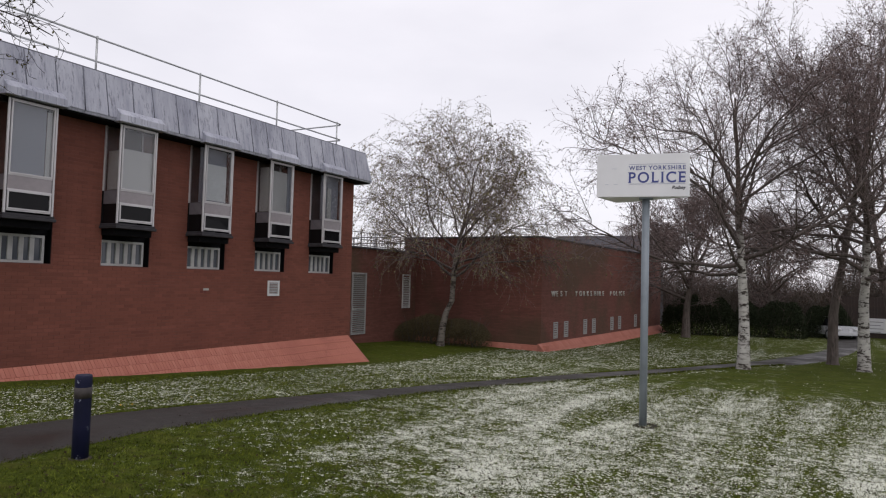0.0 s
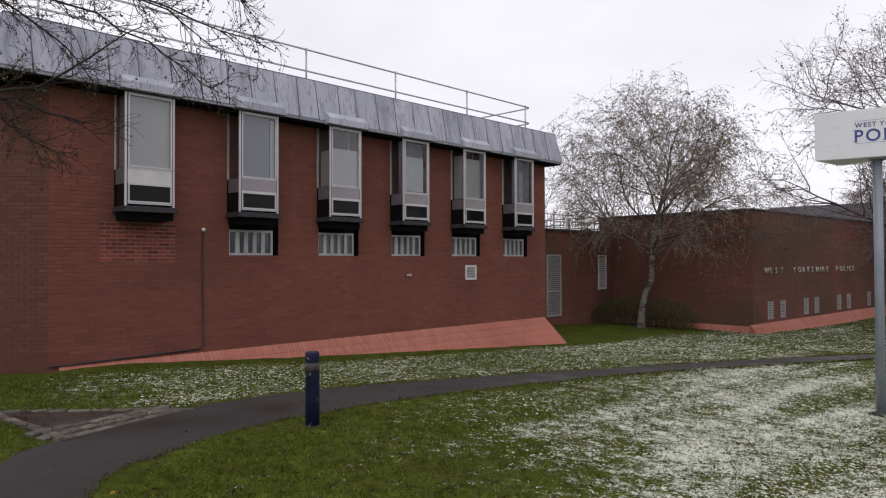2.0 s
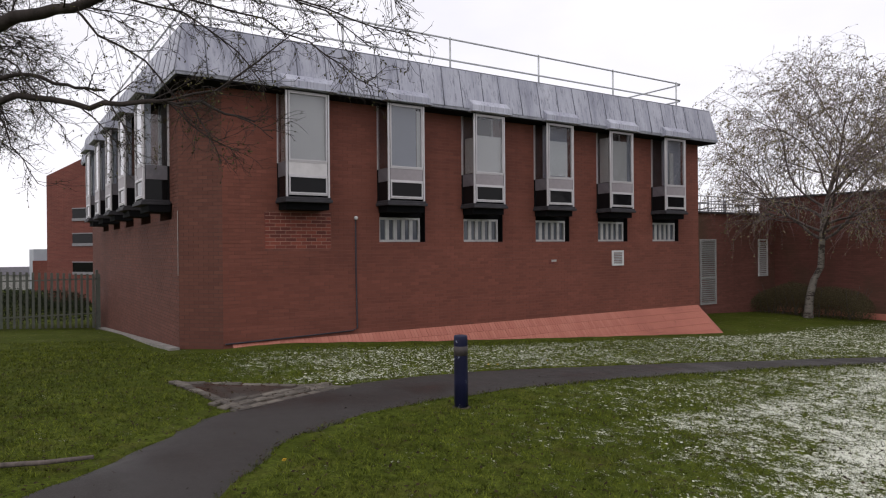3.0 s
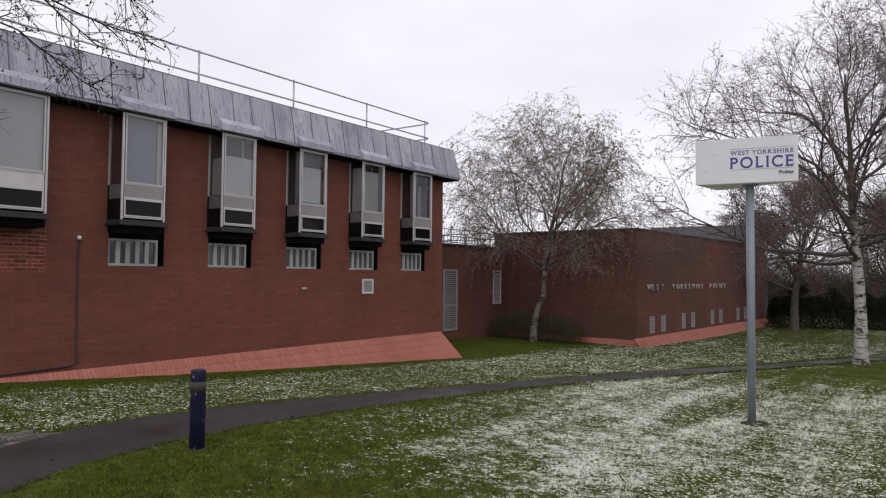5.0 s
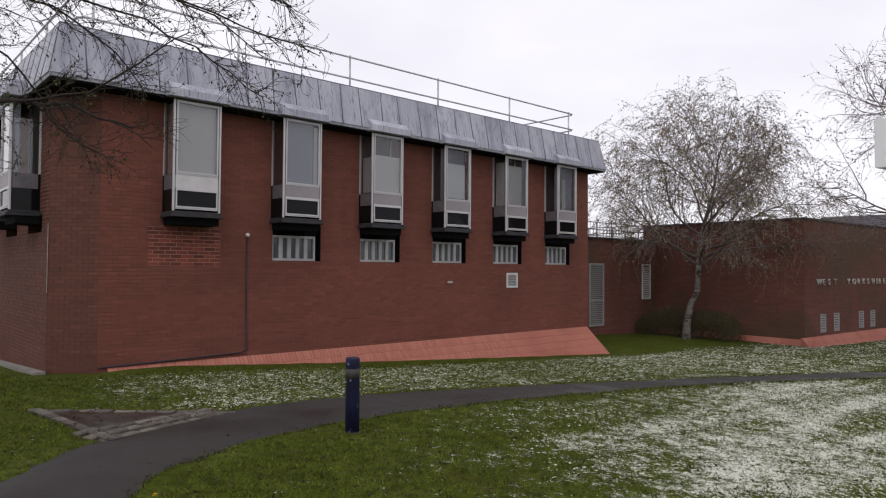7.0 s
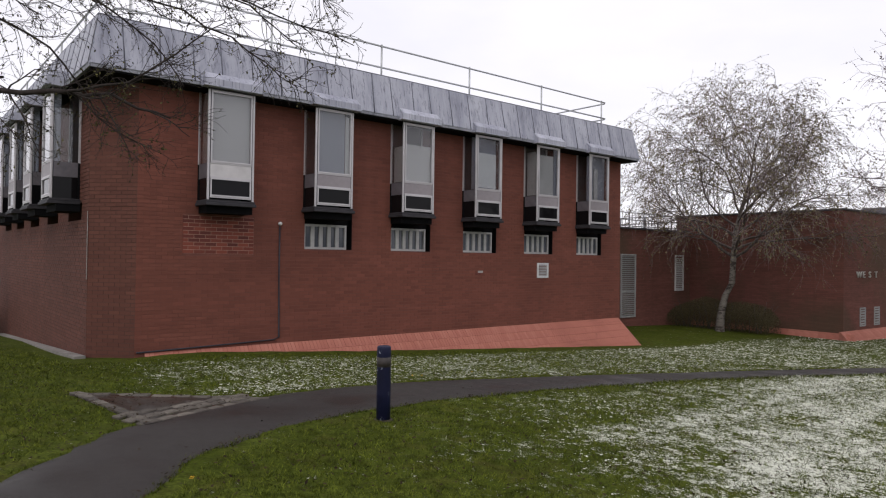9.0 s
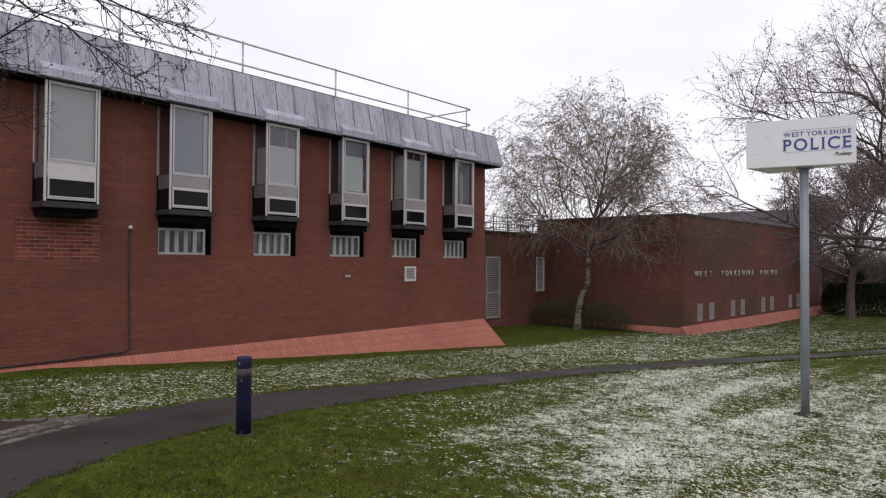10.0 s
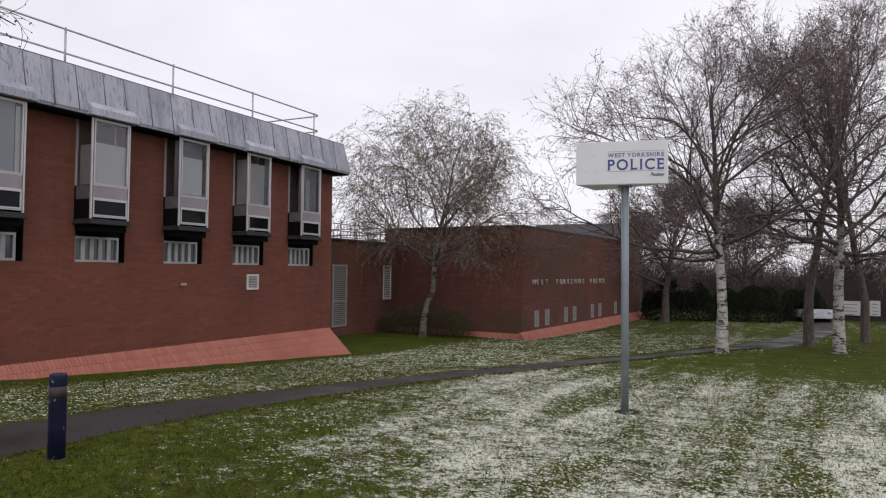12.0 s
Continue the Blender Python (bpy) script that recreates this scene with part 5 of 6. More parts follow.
    where = [along(r.choice(spots), r.random() ** 0.6)[0] for _ in range(60000)]
    c = shared("bud", mesh_from("bud", *leaf_mesh(r, where, 0.019), leaf_material("olive_buds", (0.075, 0.070, 0.028)), False), o, Matrix.Identity(4))
    c["kind"] = "stuff"


build_overhang()


# ---- hedge and shrubs ----
def shrub(name, label, seed, x0, x1, y0, y1, h, material, count, size, category="hedge", group="", bare=False):
    """A clipped mass of stems and many small leaves with an uneven outline."""
    r = random.Random(seed)
    cx, cy = (x0 + x1) / 2, (y0 + y1) / 2
    z = ground_z(cx, cy)
    o = empty(name, Matrix.Translation((cx, cy, z)), label, category, group)
    stems, spots = [], []
    hx, hy = (x1 - x0) / 2, (y1 - y0) / 2
    for _ in range(int(40 + 12 * hx) if not bare else 1500):
        p = Vector((r.uniform(-hx, hx) * 0.85, r.uniform(-hy, hy) * 0.7, -0.05))
        stems.append((bough(r, p, Vector((r.gauss(0, 0.25), r.gauss(0, 0.25), 1)), h * r.uniform(0.55 if bare else 0.7, 0.95), 0.2 if bare else 0.12, 0.1, 6), 0.03 if bare else 0.018, 0.008 if bare else 0.005))
    for _ in range(count):
        a, b = r.uniform(-1, 1), r.uniform(-1, 1)
        x, y = a * hx, b * hy
        dome = (1 - 0.55 * abs(a) ** 5) * (1 - 0.35 * abs(b) ** 3) * (0.86 + 0.26 * noise.noise((x * 0.9 + seed, y * 0.9, 3)))
        t = r.random() ** 0.35 if r.random() < 0.7 else r.random()
        y *= 1 - min(0.15, 0.25 / hy) * t
        spots.append(Vector((x + r.gauss(0, 0.04), y + r.gauss(0, 0.04), max(0.02, h * dome * t))))
    shared("stem", mesh_from("stem", *wood(stems, 4), BARK), o, Matrix.Identity(4))["kind"] = "stuff"
    shared("foliage", mesh_from("foliage", *leaf_mesh(r, spots, size), material, False), o, Matrix.Identity(4))["kind"] = "stuff"
    return o


LEAF_THICKET = leaf_material("brown_thicket_twigs", (0.10, 0.075, 0.062))
LEAF_DARK = leaf_material("dark_evergreen_leaves", (0.030, 0.038, 0.021))
LEAF_BUSH = leaf_material("brown_green_bush_leaves", (0.118, 0.098, 0.055))
shrub("bush", "rounded brown-green bush against the brick wall", 41, -16.6, -12.0, 27.3, 28.8, 1.45, LEAF_BUSH, 60000, 0.035, "bush")
for i, (x0, x1, y0, h) in enumerate(((-8.0, -3.4, 47.5, 2.9), (-3.6, 0.6, 48.2, 2.6), (0.4, 3.2, 50.5, 2.3))):
    shrub("hedge", "dark evergreen hedge at the far edge of the lawn", 50 + i, x0, x1, y0, y0 + 1.8, h, LEAF_DARK, 30000, 0.09, "hedge", "hedges beyond the lawn")
for i, (x0, x1, y0, h) in enumerate(((1.5, 10.5, 60, 5.6), (-14, 2, 64, 5.8), (-30, -12, 84, 5.0), (-13, 4, 88, 4.4), (3, 20, 92, 4.0))):
    shrub("thicket", "distant brown winter thicket", 70 + i, x0, x1, y0, y0 + 4, h, LEAF_THICKET, 22000, 0.11, "trees", "distant thickets", True)
# added out of view: they darken window reflections and bounced light
for i, (x0, x1, y0, h) in enumerate(((20, 26, -14, 6.0), (22, 28, 2, 5.5), (20, 26, 18, 5.0))):
    shrub("thicket", "unseen brown thicket added behind the lawn to darken reflections", 120 + i, x0, x1, y0, y0 + 14, h, LEAF_BROWN, 14000, 0.35, "trees", "thickets behind the lawn")


# ---- beyond the building: fence, wing, yard ----
def build_fence():
    f = empty("palisade_fence", Matrix.Identity(4), "grey-green steel palisade fence at the side of the building", "fence")
    x = -23.6
    bm = bmesh.new()
    vs = box(bm, -0.012, 0.012, -0.035, 0.035, 0, 1.72)
    tip = [bm.verts.new((s, 0, 1.82)) for s in (-0.012, 0.012)]
    bm.faces.new((vs[4], vs[5], tip[1], tip[0]))
    bm.faces.new((vs[7], vs[6], tip[1], tip[0]))
    pale = mesh_of("pale", bm, PALE)
    y = 2.9
    while y > -14:
        shared("pale", pale, f, Matrix.Translation((x, y, ground_z(x, y) + 0.06)))
        y -= 0.165
    for h in (0.35, 1.45):
        bm = bmesh.new()
        box(bm, -0.06, -0.02, -14, 2.95, h, h + 0.04)
        r = part("rail", bm, PALE, f)
        r.matrix_basis = Matrix.Translation((x, 0, ground_z(x, 0)))
    for k in range(6):
        boxes("fence_post", PALE, f, (x - 0.1, x - 0.02, 2.8 - 2.75 * k, 2.88 - 2.75 * k, -1.4, 0.85))


PALE = plain("grey_green_steel", (0.10, 0.105, 0.09), 0.6, 0.2, 0.25, 5)


def build_wing():
    w = empty("brick_wing", Matrix.Identity(4), "distant red brick stair tower and wing of the same building", "building")
    bm = bmesh.new()
    prism(bm, [(-46.0, 2.75), (-43.4, 4.33), (-38.0, 7.6), (-44.0, 14.0), (-54.0, 8.0)], -1.5, 5.95)
    for v in bm.verts:
        if v.co.z > 0 and v.co.x == -43.4 or v.co.z > 0 and v.co.x < -50:
            v.co.z = 6.0
        elif v.co.z > 0 and v.co.x > -45:
            v.co.z = 6.75
    part("wall", bm, BRICK_TOWER, w)
    along_wall = Vector((8.0, 4.85, 0)).normalized()
    outward = Vector((along_wall.y, -along_wall.x, 0))
    face = Matrix.Translation((-46.0, 2.75, 0)) @ Matrix(((outward.x, along_wall.x, 0, 0), (outward.y, along_wall.y, 0, 0), (0, 0, 1, 0), (0, 0, 0, 1)))
    for z in (0.1, 1.75, 3.2):
        f = boxes("window_frame", ALU_GREY, w, (0.0, 0.06, 2.3, 4.2, z, z + 0.16), (0.0, 0.06, 2.3, 4.2, z + 0.7, z + 0.76))
        f.matrix_basis = face
        g = boxes("window_pane", GLASS_DARK, w, (0.0, 0.03, 2.3, 4.2, z + 0.16, z + 0.7))
        g.matrix_basis = face
    bm = bmesh.new()
    tube(bm, [(-42.5, 5.6, 5.9), (-42.5, 5.6, 7.9)], 0.03, 6)
    tube(bm, [(-42.8, 5.4, 7.7), (-42.2, 5.8, 7.7)], 0.02, 6)
    part("aerial", bm, ALU_DARK, w)
    b = empty("metal_shed", Matrix.Identity(4), "pale grey profiled metal shed in the distance", "building")
    boxes("wall", plain("grey_cladding", (0.30, 0.32, 0.35), 0.6, 0.1, 0.1, 1), b, (-92, -82, 3.6, 8.0, -4, 1.7), label="pale grey cladding")
    boxes("brick_base", BRICK_TOWER, b, (-81.9, -81, 3.5, 8.0, -4, 0.5))
    for k, (y0, h) in enumerate(((-8, -1.4), (-3.6, -1.2), (-13, -1.5), (0.8, -1.3))):
        h0 = empty("house", Matrix.Identity(4), "distant terraced house with a pale wall and dark roof", "house", "distant houses")
        boxes("wall", CONCRETE, h0, (-100, -95, y0, y0 + 4.2, -4.5, h))
        bm = bmesh.new()
        v = [bm.verts.new(p) for p in ((-94.8, y0 - 0.1, h), (-94.8, y0 + 4.3, h), (-97.5, y0 + 4.3, h + 0.9), (-97.5, y0 - 0.1, h + 0.9), (-100.2, y0 - 0.1, h), (-100.2, y0 + 4.3, h))]
        for f in ((0, 1, 2, 3), (3, 2, 5, 4), (0, 3, 4), (1, 5, 2), (0, 4, 5, 1)):
            bm.faces.new([v[i] for i in f])
        part("roof", bm, SLATE, h0)
    shrub("hedge", "dark evergreen shrubs behind the palisade fence", 91, -27.2, -24.3, -9.0, 2.98, 1.35, LEAF_DARK, 42000, 0.06, "hedge")


def build_yard():
    """The road edge beyond the trees: boarding, notices, a road sign and a parked car."""
    z = ground_z(6, 52)
    road = [(9.2, 38), (9.6, 46), (9.2, 56), (8.6, 75), (8, 110)]
    side = [(16, 34), (15.4, 46), (15, 56), (14.5, 75), (14, 110)]
    tagged(strip_mesh("road", smooth_line(road), smooth_line(side), 0.02, ASPHALT_DRY), "grey asphalt road beyond the lawn", "road", kind="structure")
    f = empty("boarded_fence", Matrix.Identity(4), "dark brown close-boarded fence with notices on it", "fence")
    bm = bmesh.new()
    box(bm, -0.09, 0.09, -0.015, 0.015, 0, 2.7)
    board = mesh_of("board", bm, plain("dark_stained_board", (0.045, 0.030, 0.026), 0.8, 0, 0.4, 4))
    x = 2.6
    while x < 9.0:
        shared("board", board, f, Matrix.Translation((x, 53.0 + 0.01 * (int(x * 10) % 3), z)))
        x += 0.185
    for h in (0.5, 2.1):
        boxes("rail", BARK, f, (2.5, 9.0, 53.03, 53.09, z + h, z + h + 0.1))
    for x, w, h0, h1, mat, words in ((4.0, 1.3, 0.35, 1.3, SIGN_WHITE, ""), (5.75, 0.6, 0.35, 1.35, SIGN_WHITE, ""), (6.85, 0.75, 0.4, 1.35, NOTICE_YELLOW, ""), (7.95, 0.75, 0.4, 1.3, SIGN_WHITE, "")):
        s = empty("notice_board", Matrix.Translation((x, 52.93, z)), "yellow notice board on the dark fence" if mat is NOTICE_YELLOW else "white notice board on the dark fence", "notice", "notices on the fence")
        boxes("board", mat, s, (0, w, -0.03, 0.03, h0, h1), edge=0.006)
        for k in range(4):
            boxes("text_bar", INK_GREY, s, (0.2 * w, (0.8 - 0.12 * (k % 2)) * w, -0.036, -0.031, h1 - 0.25 - 0.22 * k, h1 - 0.21 - 0.22 * k))
    s = empty("road_sign", Matrix.Translation((8.55, 50.5, ground_z(8.55, 50.5))), "triangular warning sign with a plate on a grey post", "road sign")
    bm = bmesh.new()
    tube(bm, [(0, 0, -0.1), (0, 0, 3.0)], 0.045, 8)
    part("post", bm, GALV, s)
    bm = bmesh.new()
    tri = [(-0.42, 2.55), (0.42, 2.55), (0, 3.25)]
    a = [bm.verts.new((x, -0.07, y)) for x, y in tri]
    b = [bm.verts.new((x, -0.05, y)) for x, y in tri]
    bm.faces.new(a)
    bm.faces.new(b[::-1])
    for i in range(3):
        bm.faces.new((a[i], a[(i + 1) % 3], b[(i + 1) % 3], b[i]))
    part("triangle", bm, plain("red_sign_border", (0.35, 0.03, 0.03), 0.4, 0, 0.1), s, "red-bordered triangle")
    bm = bmesh.new()
    bm.faces.new([bm.verts.new((x * 0.66, -0.075, 2.76 + (y - 2.76) * 0.66)) for x, y in tri])
    part("face", bm, SIGN_WHITE, s, "white sign face")
    boxes("plate", SIGN_WHITE, s, (-0.35, 0.35, -0.07, -0.05, 2.05, 2.45), edge=0.005)
    boxes("text_bar", INK_BLACK, s, (-0.25, 0.25, -0.076, -0.071, 2.2, 2.3))
    c = empty("parked_car", Matrix.Translation((1.9, 51.5, ground_z(1.9, 51.5))) @ pose(0, 0, 0, 0, 0, -60), "silver-white hatchback parked beyond the footpath", "car")
    bm = bmesh.new()
    vs = box(bm, -2.0, 2.0, -0.84, 0.84, 0.28, 0.86)
    for v in vs[4:]:
        v.co.y *= 0.94
        v.co.x *= 0.97
    bevel(bm, 0.07, 2)
    part("body", bm, plain("silver_car_paint", (0.50, 0.51, 0.53), 0.25, 0.3, 0.05, 2, 0.0), c)
    bm = bmesh.new()
    vs = box(bm, -1.7, 1.2, -0.76, 0.76, 0.84, 1.36)
    for v in vs[4:]:
        v.co.y *= 0.8
        v.co.x = v.co.x * 0.62 - 0.25
    part("glasshouse", bm, GLASS_DARK, c, "dark car windows")
    bm = bmesh.new()
    box(bm, -1.28, 0.47, -0.62, 0.62, 1.355, 1.42)
    bevel(bm, 0.03)
    part("roof", bm, SIGN_WHITE, c)
    for x in (-1.25, 1.3):
        for y in (-0.84, 0.68):
            bm = bmesh.new()
            tube(bm, [(x, y, 0.31), (x, y + 0.16, 0.31)], 0.31, 18)
            wheel = part("wheel", bm, INK_BLACK, c)
            bm = bmesh.new()
            tube(bm, [(x, y - 0.01, 0.31), (x, y + 0.17, 0.31)], 0.19, 14)
            part("rim", bm, GALV, wheel)
    for y in (-0.62, 0.42):
        boxes("headlight", SIGN_WHITE, c, (1.93, 2.06, y, y + 0.2, 0.6, 0.72), edge=0.02)
    for k, (x, y, w, h) in enumerate(((17, 84, 14, 6.0),)):
        g = empty("distant_house", Matrix.Translation((x, y, ground_z(6, 60))), "distant brick house with a slate roof", "house", "distant houses beyond the road")
        boxes("wall", BRICK_LINK, g, (0, w, 0, 8, -0.2, h - 1.8))
        bm = bmesh.new()
        v = [bm.verts.new(p) for p in ((-0.3, -0.4, h - 1.8), (w + 0.3, -0.4, h - 1.8), (w + 0.3, 4, h + 0.9), (-0.3, 4, h + 0.9), (-0.3, 8.4, h - 1.8), (w + 0.3, 8.4, h - 1.8))]
        for fc in ((0, 1, 2, 3), (3, 2, 5, 4), (0, 3, 4), (1, 5, 2), (0, 4, 5, 1)):
            bm.faces.new([v[i] for i in fc])
        part("roof", bm, SLATE, g)
        for i in range(int(w / 2.6)):
            for zz in (0.9, 3.2):
                if zz + 1.2 < h - 1.8:
                    wn_ = boxes("window", WHITE_METAL, g, (1 + 2.6 * i, 2.2 + 2.6 * i, -0.04, 0.02, zz, zz + 1.15))
                    boxes("pane", GLASS_DARK, wn_, (1.08 + 2.6 * i, 2.12 + 2.6 * i, -0.05, -0.045, zz + 0.08, zz + 1.07))


def dry_asphalt():
    n = Nodes("dry_asphalt", 0.85, 0, 0.4)
    return n.done(n.ramp(n.noise(2.0, 6.0), (0.3, (0.07, 0.07, 0.072)), (0.7, (0.12, 0.118, 0.115))))


ASPHALT_DRY = dry_asphalt()
INK_GREY = plain("grey_notice_ink", (0.20, 0.20, 0.21), 0.6, 0, 0.1)
NOTICE_YELLOW = plain("yellow_notice", (0.55, 0.30, 0.03), 0.5, 0, 0.1)
build_fence()
build_wing()
build_yard()


# ---- lawn blades, litter, setts ----
def side_of_path(x, y):
    """True where (x, y) lies on the footpath."""
    for (la, ra), (lb, rb) in zip(zip(LINE_L, LINE_R), zip(LINE_L[1:], LINE_R[1:])):
        if min(la.y, ra.y, lb.y, rb.y) - 0.1 <= y <= max(la.y, ra.y, lb.y, rb.y) + 0.1:
            inside = True
            q = (la, ra, rb, lb)
            for i in range(4):
                a, b = q[i], q[(i + 1) % 4]
                if (b.x - a.x) * (y - a.y) - (b.y - a.y) * (x - a.x) < -0.02:
                    inside = False
                    break
            if inside:
                return True
    return False


def in_setts(x, y):
    a, b, c = (-8.15, 1.93), (-6.16, 2.16), (-7.0, 3.72)
    s = [(q[0] - p[0]) * (y - p[1]) - (q[1] - p[1]) * (x - p[0]) for p, q in ((a, b), (b, c), (c, a))]
    return all(v > -0.05 for v in s)


def build_blades():
    r = random.Random(77)
    verts, faces = [], []
    made = 0
    while made < 300000:
        d = 2.2 + 15.5 * r.random() ** 1.25
        a = radians(r.uniform(-16, 94))
        x, y = 0.6 - d * math.sin(a), 0.15 + d * math.cos(a)
        if (x < -11.9 and y > 2.6) or side_of_path(x, y) or in_setts(x, y):
            continue
        z = ground_z(x, y) + 0.018 * noise.noise((x * 1.7, y * 1.7, 0)) - 0.006
        for _ in range(3):
            px, py = x + r.gauss(0, 0.015), y + r.gauss(0, 0.015)
            h = r.uniform(0.012, 0.042) * (1 + 0.03 * d)
            w = 0.0019 * (1 + 0.14 * d)
            t = r.uniform(0, 6.28)
            lx, ly = math.cos(t) * w, math.sin(t) * w
            bx, by = r.gauss(0, 0.8) * h, r.gauss(0, 0.8) * h
            k = len(verts)
            verts += [(px - lx, py - ly, z), (px + lx, py + ly, z), (px + bx, py + by, z + h)]
            faces.append((k, k + 1, k + 2))
            made += 1
    ob = new("grass", mesh_from("grass", verts, faces, BLADES, False))
    tagged(ob, "short green grass blades, partly dusted with snow", "grass", kind="stuff")


def build_snow():
    """Separate clots of melting snow that sit on the blades."""
    r = random.Random(81)
    verts, faces, made = [], [], 0

    def field(x, y, k):
        return noise.noise((x * k, y * k, 7.0))
    while made < 60000:
        d = 2.4 + 34.0 * r.random() ** 1.35
        a = radians(r.uniform(-20, 94))
        x, y = 0.6 - d * math.sin(a), 0.15 + d * math.cos(a)
        if x < -11.8 or y < 0.4 or side_of_path(x, y) or in_setts(x, y):
            continue
        edge = -6.7 + 0.24 * max(y - 9.0, 0.0)
        if x < edge:
            w = 0.70 * ease(2.4, 4.4, y) * ease(-12.2, -10.6, x)
        else:
            w = min(1, max(0, (x + 0.25 * y + 5.6) * 0.17)) * min(1, max(0, (y - 1.2) * 0.19) + max(0, (x + 2.5) * 0.5)) * (1 - 0.35 * ease(14, 24, y))
        w *= 1 - 0.75 * min(1, max(0, (x - 0.37 * y + 11.8) * 0.8)) * min(1, max(0, (y - 15.5) * 0.2))
        if w < (0.42 if d < 7 and x > edge else 0.14):
            continue
        v = w + 0.30 * field(x, y, 0.7) + 0.30 * field(x, y, 2.6) + 0.18 * field(x, y, 8.0)
        if v < 0.70 + r.gauss(0, 0.18):
            continue
        z = ground_z(x, y) + 0.018 * noise.noise((x * 1.7, y * 1.7, 0)) + 0.004
        s = (0.003 + 0.0075 * r.random() ** 2) * (1 + 0.055 * d)
        t, h = r.uniform(0, 6.28), 0.5 * s
        k = len(verts)
        for j in range(5):
            q = t + 1.2566 * j
            f = s * r.uniform(0.3, 2.2)
            verts.append((x + math.cos(q) * f, y + math.sin(q) * f, z))
        verts.append((x + r.gauss(0, 0.3) * s, y + r.gauss(0, 0.3) * s, z + h))
        faces += [(k + j, k + (j + 1) % 5, k + 5) for j in range(5)]
        made += 1
    snow = plain("melting_snow", (0.70, 0.71, 0.60), 0.7, 0, 0.06, 9, 0.1, 0.3)
    tagged(new("snow_clots", mesh_from("snow_clots", verts, faces, snow, True)), "small clots of melting white snow on the grass", "snow", kind="stuff")


def build_verge():
    """Longer ragged grass that leans over the edges of the footpath."""
    r = random.Random(83)
    verts, faces = [], []
    for line, inward in ((LINE_L, -1), (LINE_R, 1)):
        for a, b in zip(line, line[1:]):
            if b.y < 0.2 or a.y > 30:
                continue
            side = Vector((-(b - a).y, (b - a).x)).normalized() * inward
            for _ in range(int((b - a).length * 300)):
                p = a.lerp(b, r.random()) + side * abs(r.gauss(0, 0.05))
                h, w = r.uniform(0.015, 0.04) * (1 + 0.05 * p.y), 0.003 + 0.0006 * p.y
                t = r.uniform(0, 6.28)
                z = ground_z(p.x, p.y) - 0.01
                lean = side * r.uniform(-0.9, 0.3) * h
                k = len(verts)
                verts += [(p.x - math.cos(t) * w, p.y - math.sin(t) * w, z), (p.x + math.cos(t) * w, p.y + math.sin(t) * w, z), (p.x + lean.x + r.gauss(0, 0.3) * h, p.y + lean.y + r.gauss(0, 0.3) * h, z + h)]
                faces.append((k, k + 1, k + 2))
    tagged(new("verge_grass", mesh_from("verge_grass", verts, faces, BLADES, False)), "ragged longer grass along the edges of the footpath", "grass", kind="stuff")


def build_litter():
    r = random.Random(78)
    spots = []
    while len(spots) < 14000:
        d = 2.3 + 13 * r.random()
        a = radians(r.uniform(-14, 95))
        x, y = 0.6 - d * math.sin(a), 0.15 + d * math.cos(a)
        if x < -11.9 or (side_of_path(x, y) and r.random() < 0.93):
            continue
        spots.append(Vector((x, y, ground_z(x, y) + (0.04 if not side_of_path(x, y) else 0.036))))
    for line, inward in ((LINE_L, 1), (LINE_R, -1)):
        for a, b in zip(line, line[1:]):
            if b.y > 22:
                break
            for _ in range(int((b - a).length * 42)):
                p = a.lerp(b, r.random())
                x, y = p.x + r.gauss(0, 0.05), p.y + r.gauss(0, 0.05)
                spots.append(Vector((x, y, ground_z(x, y) + 0.03 + r.uniform(0, 0.02))))
    verts, faces = [], []
    for p in spots:
        t, s = r.uniform(0, 6.28), 0.007 + 0.014 * r.random() ** 2
        a, b = Vector((math.cos(t), math.sin(t), r.gauss(0, 0.3))) * s, Vector((-math.sin(t), math.cos(t), r.gauss(0, 0.3))) * s * 0.6
        k = len(verts)
        verts += [p - a, p + b, p + a, p - b]
        faces.append((k, k + 1, k + 2, k + 3))
    tagged(new("fallen_leaves", mesh_from("fallen_leaves", verts, faces, leaf_material("fallen_brown_leaves", (0.032, 0.022, 0.013)), False)), "small dark fallen leaves scattered over the lawn", "leaves", kind="stuff")
    verts, faces = [], []
    for x, y in ((-4.16, 1.85), (-7.9, 6.6), (-7.95, 7.9), (-7.85, 6.75)):
        p = Vector((x, y, ground_z(x, y) + 0.05))
        for q in range(3):
            a = Vector((r.gauss(0, 1), r.gauss(0, 1), 0.4)).normalized() * 0.022
            b = Vector((-a.y, a.x, 0.01)) * 0.7
            k = len(verts)
            verts += [p - a, p + b, p + a, p - b]
            faces.append((k, k + 1, k + 2, k + 3))
    tagged(new("yellow_leaves", mesh_from("yellow_leaves", verts, faces, leaf_material("yellow_leaf", (0.42, 0.27, 0.03)), False)), "a few bright yellow fallen leaves on the grass", "leaves", kind="stuff")
    o = empty("fallen_branch", Matrix.Translation((-4.91, 0.11, ground_z(-4.91, 0.11))), "dark fallen branch lying at the path edge", "branch")
    bm = bmesh.new()
    tube(bm, [(-0.3, -0.75, 0.05), (-0.12, -0.28, 0.05), (0.0, 0.0, 0.045), (0.12, 0.25, 0.05), (0.21, 0.54, 0.06)], [0.012, 0.017, 0.019, 0.018, 0.014], 8)
    part("stick", bm, BARK, o)


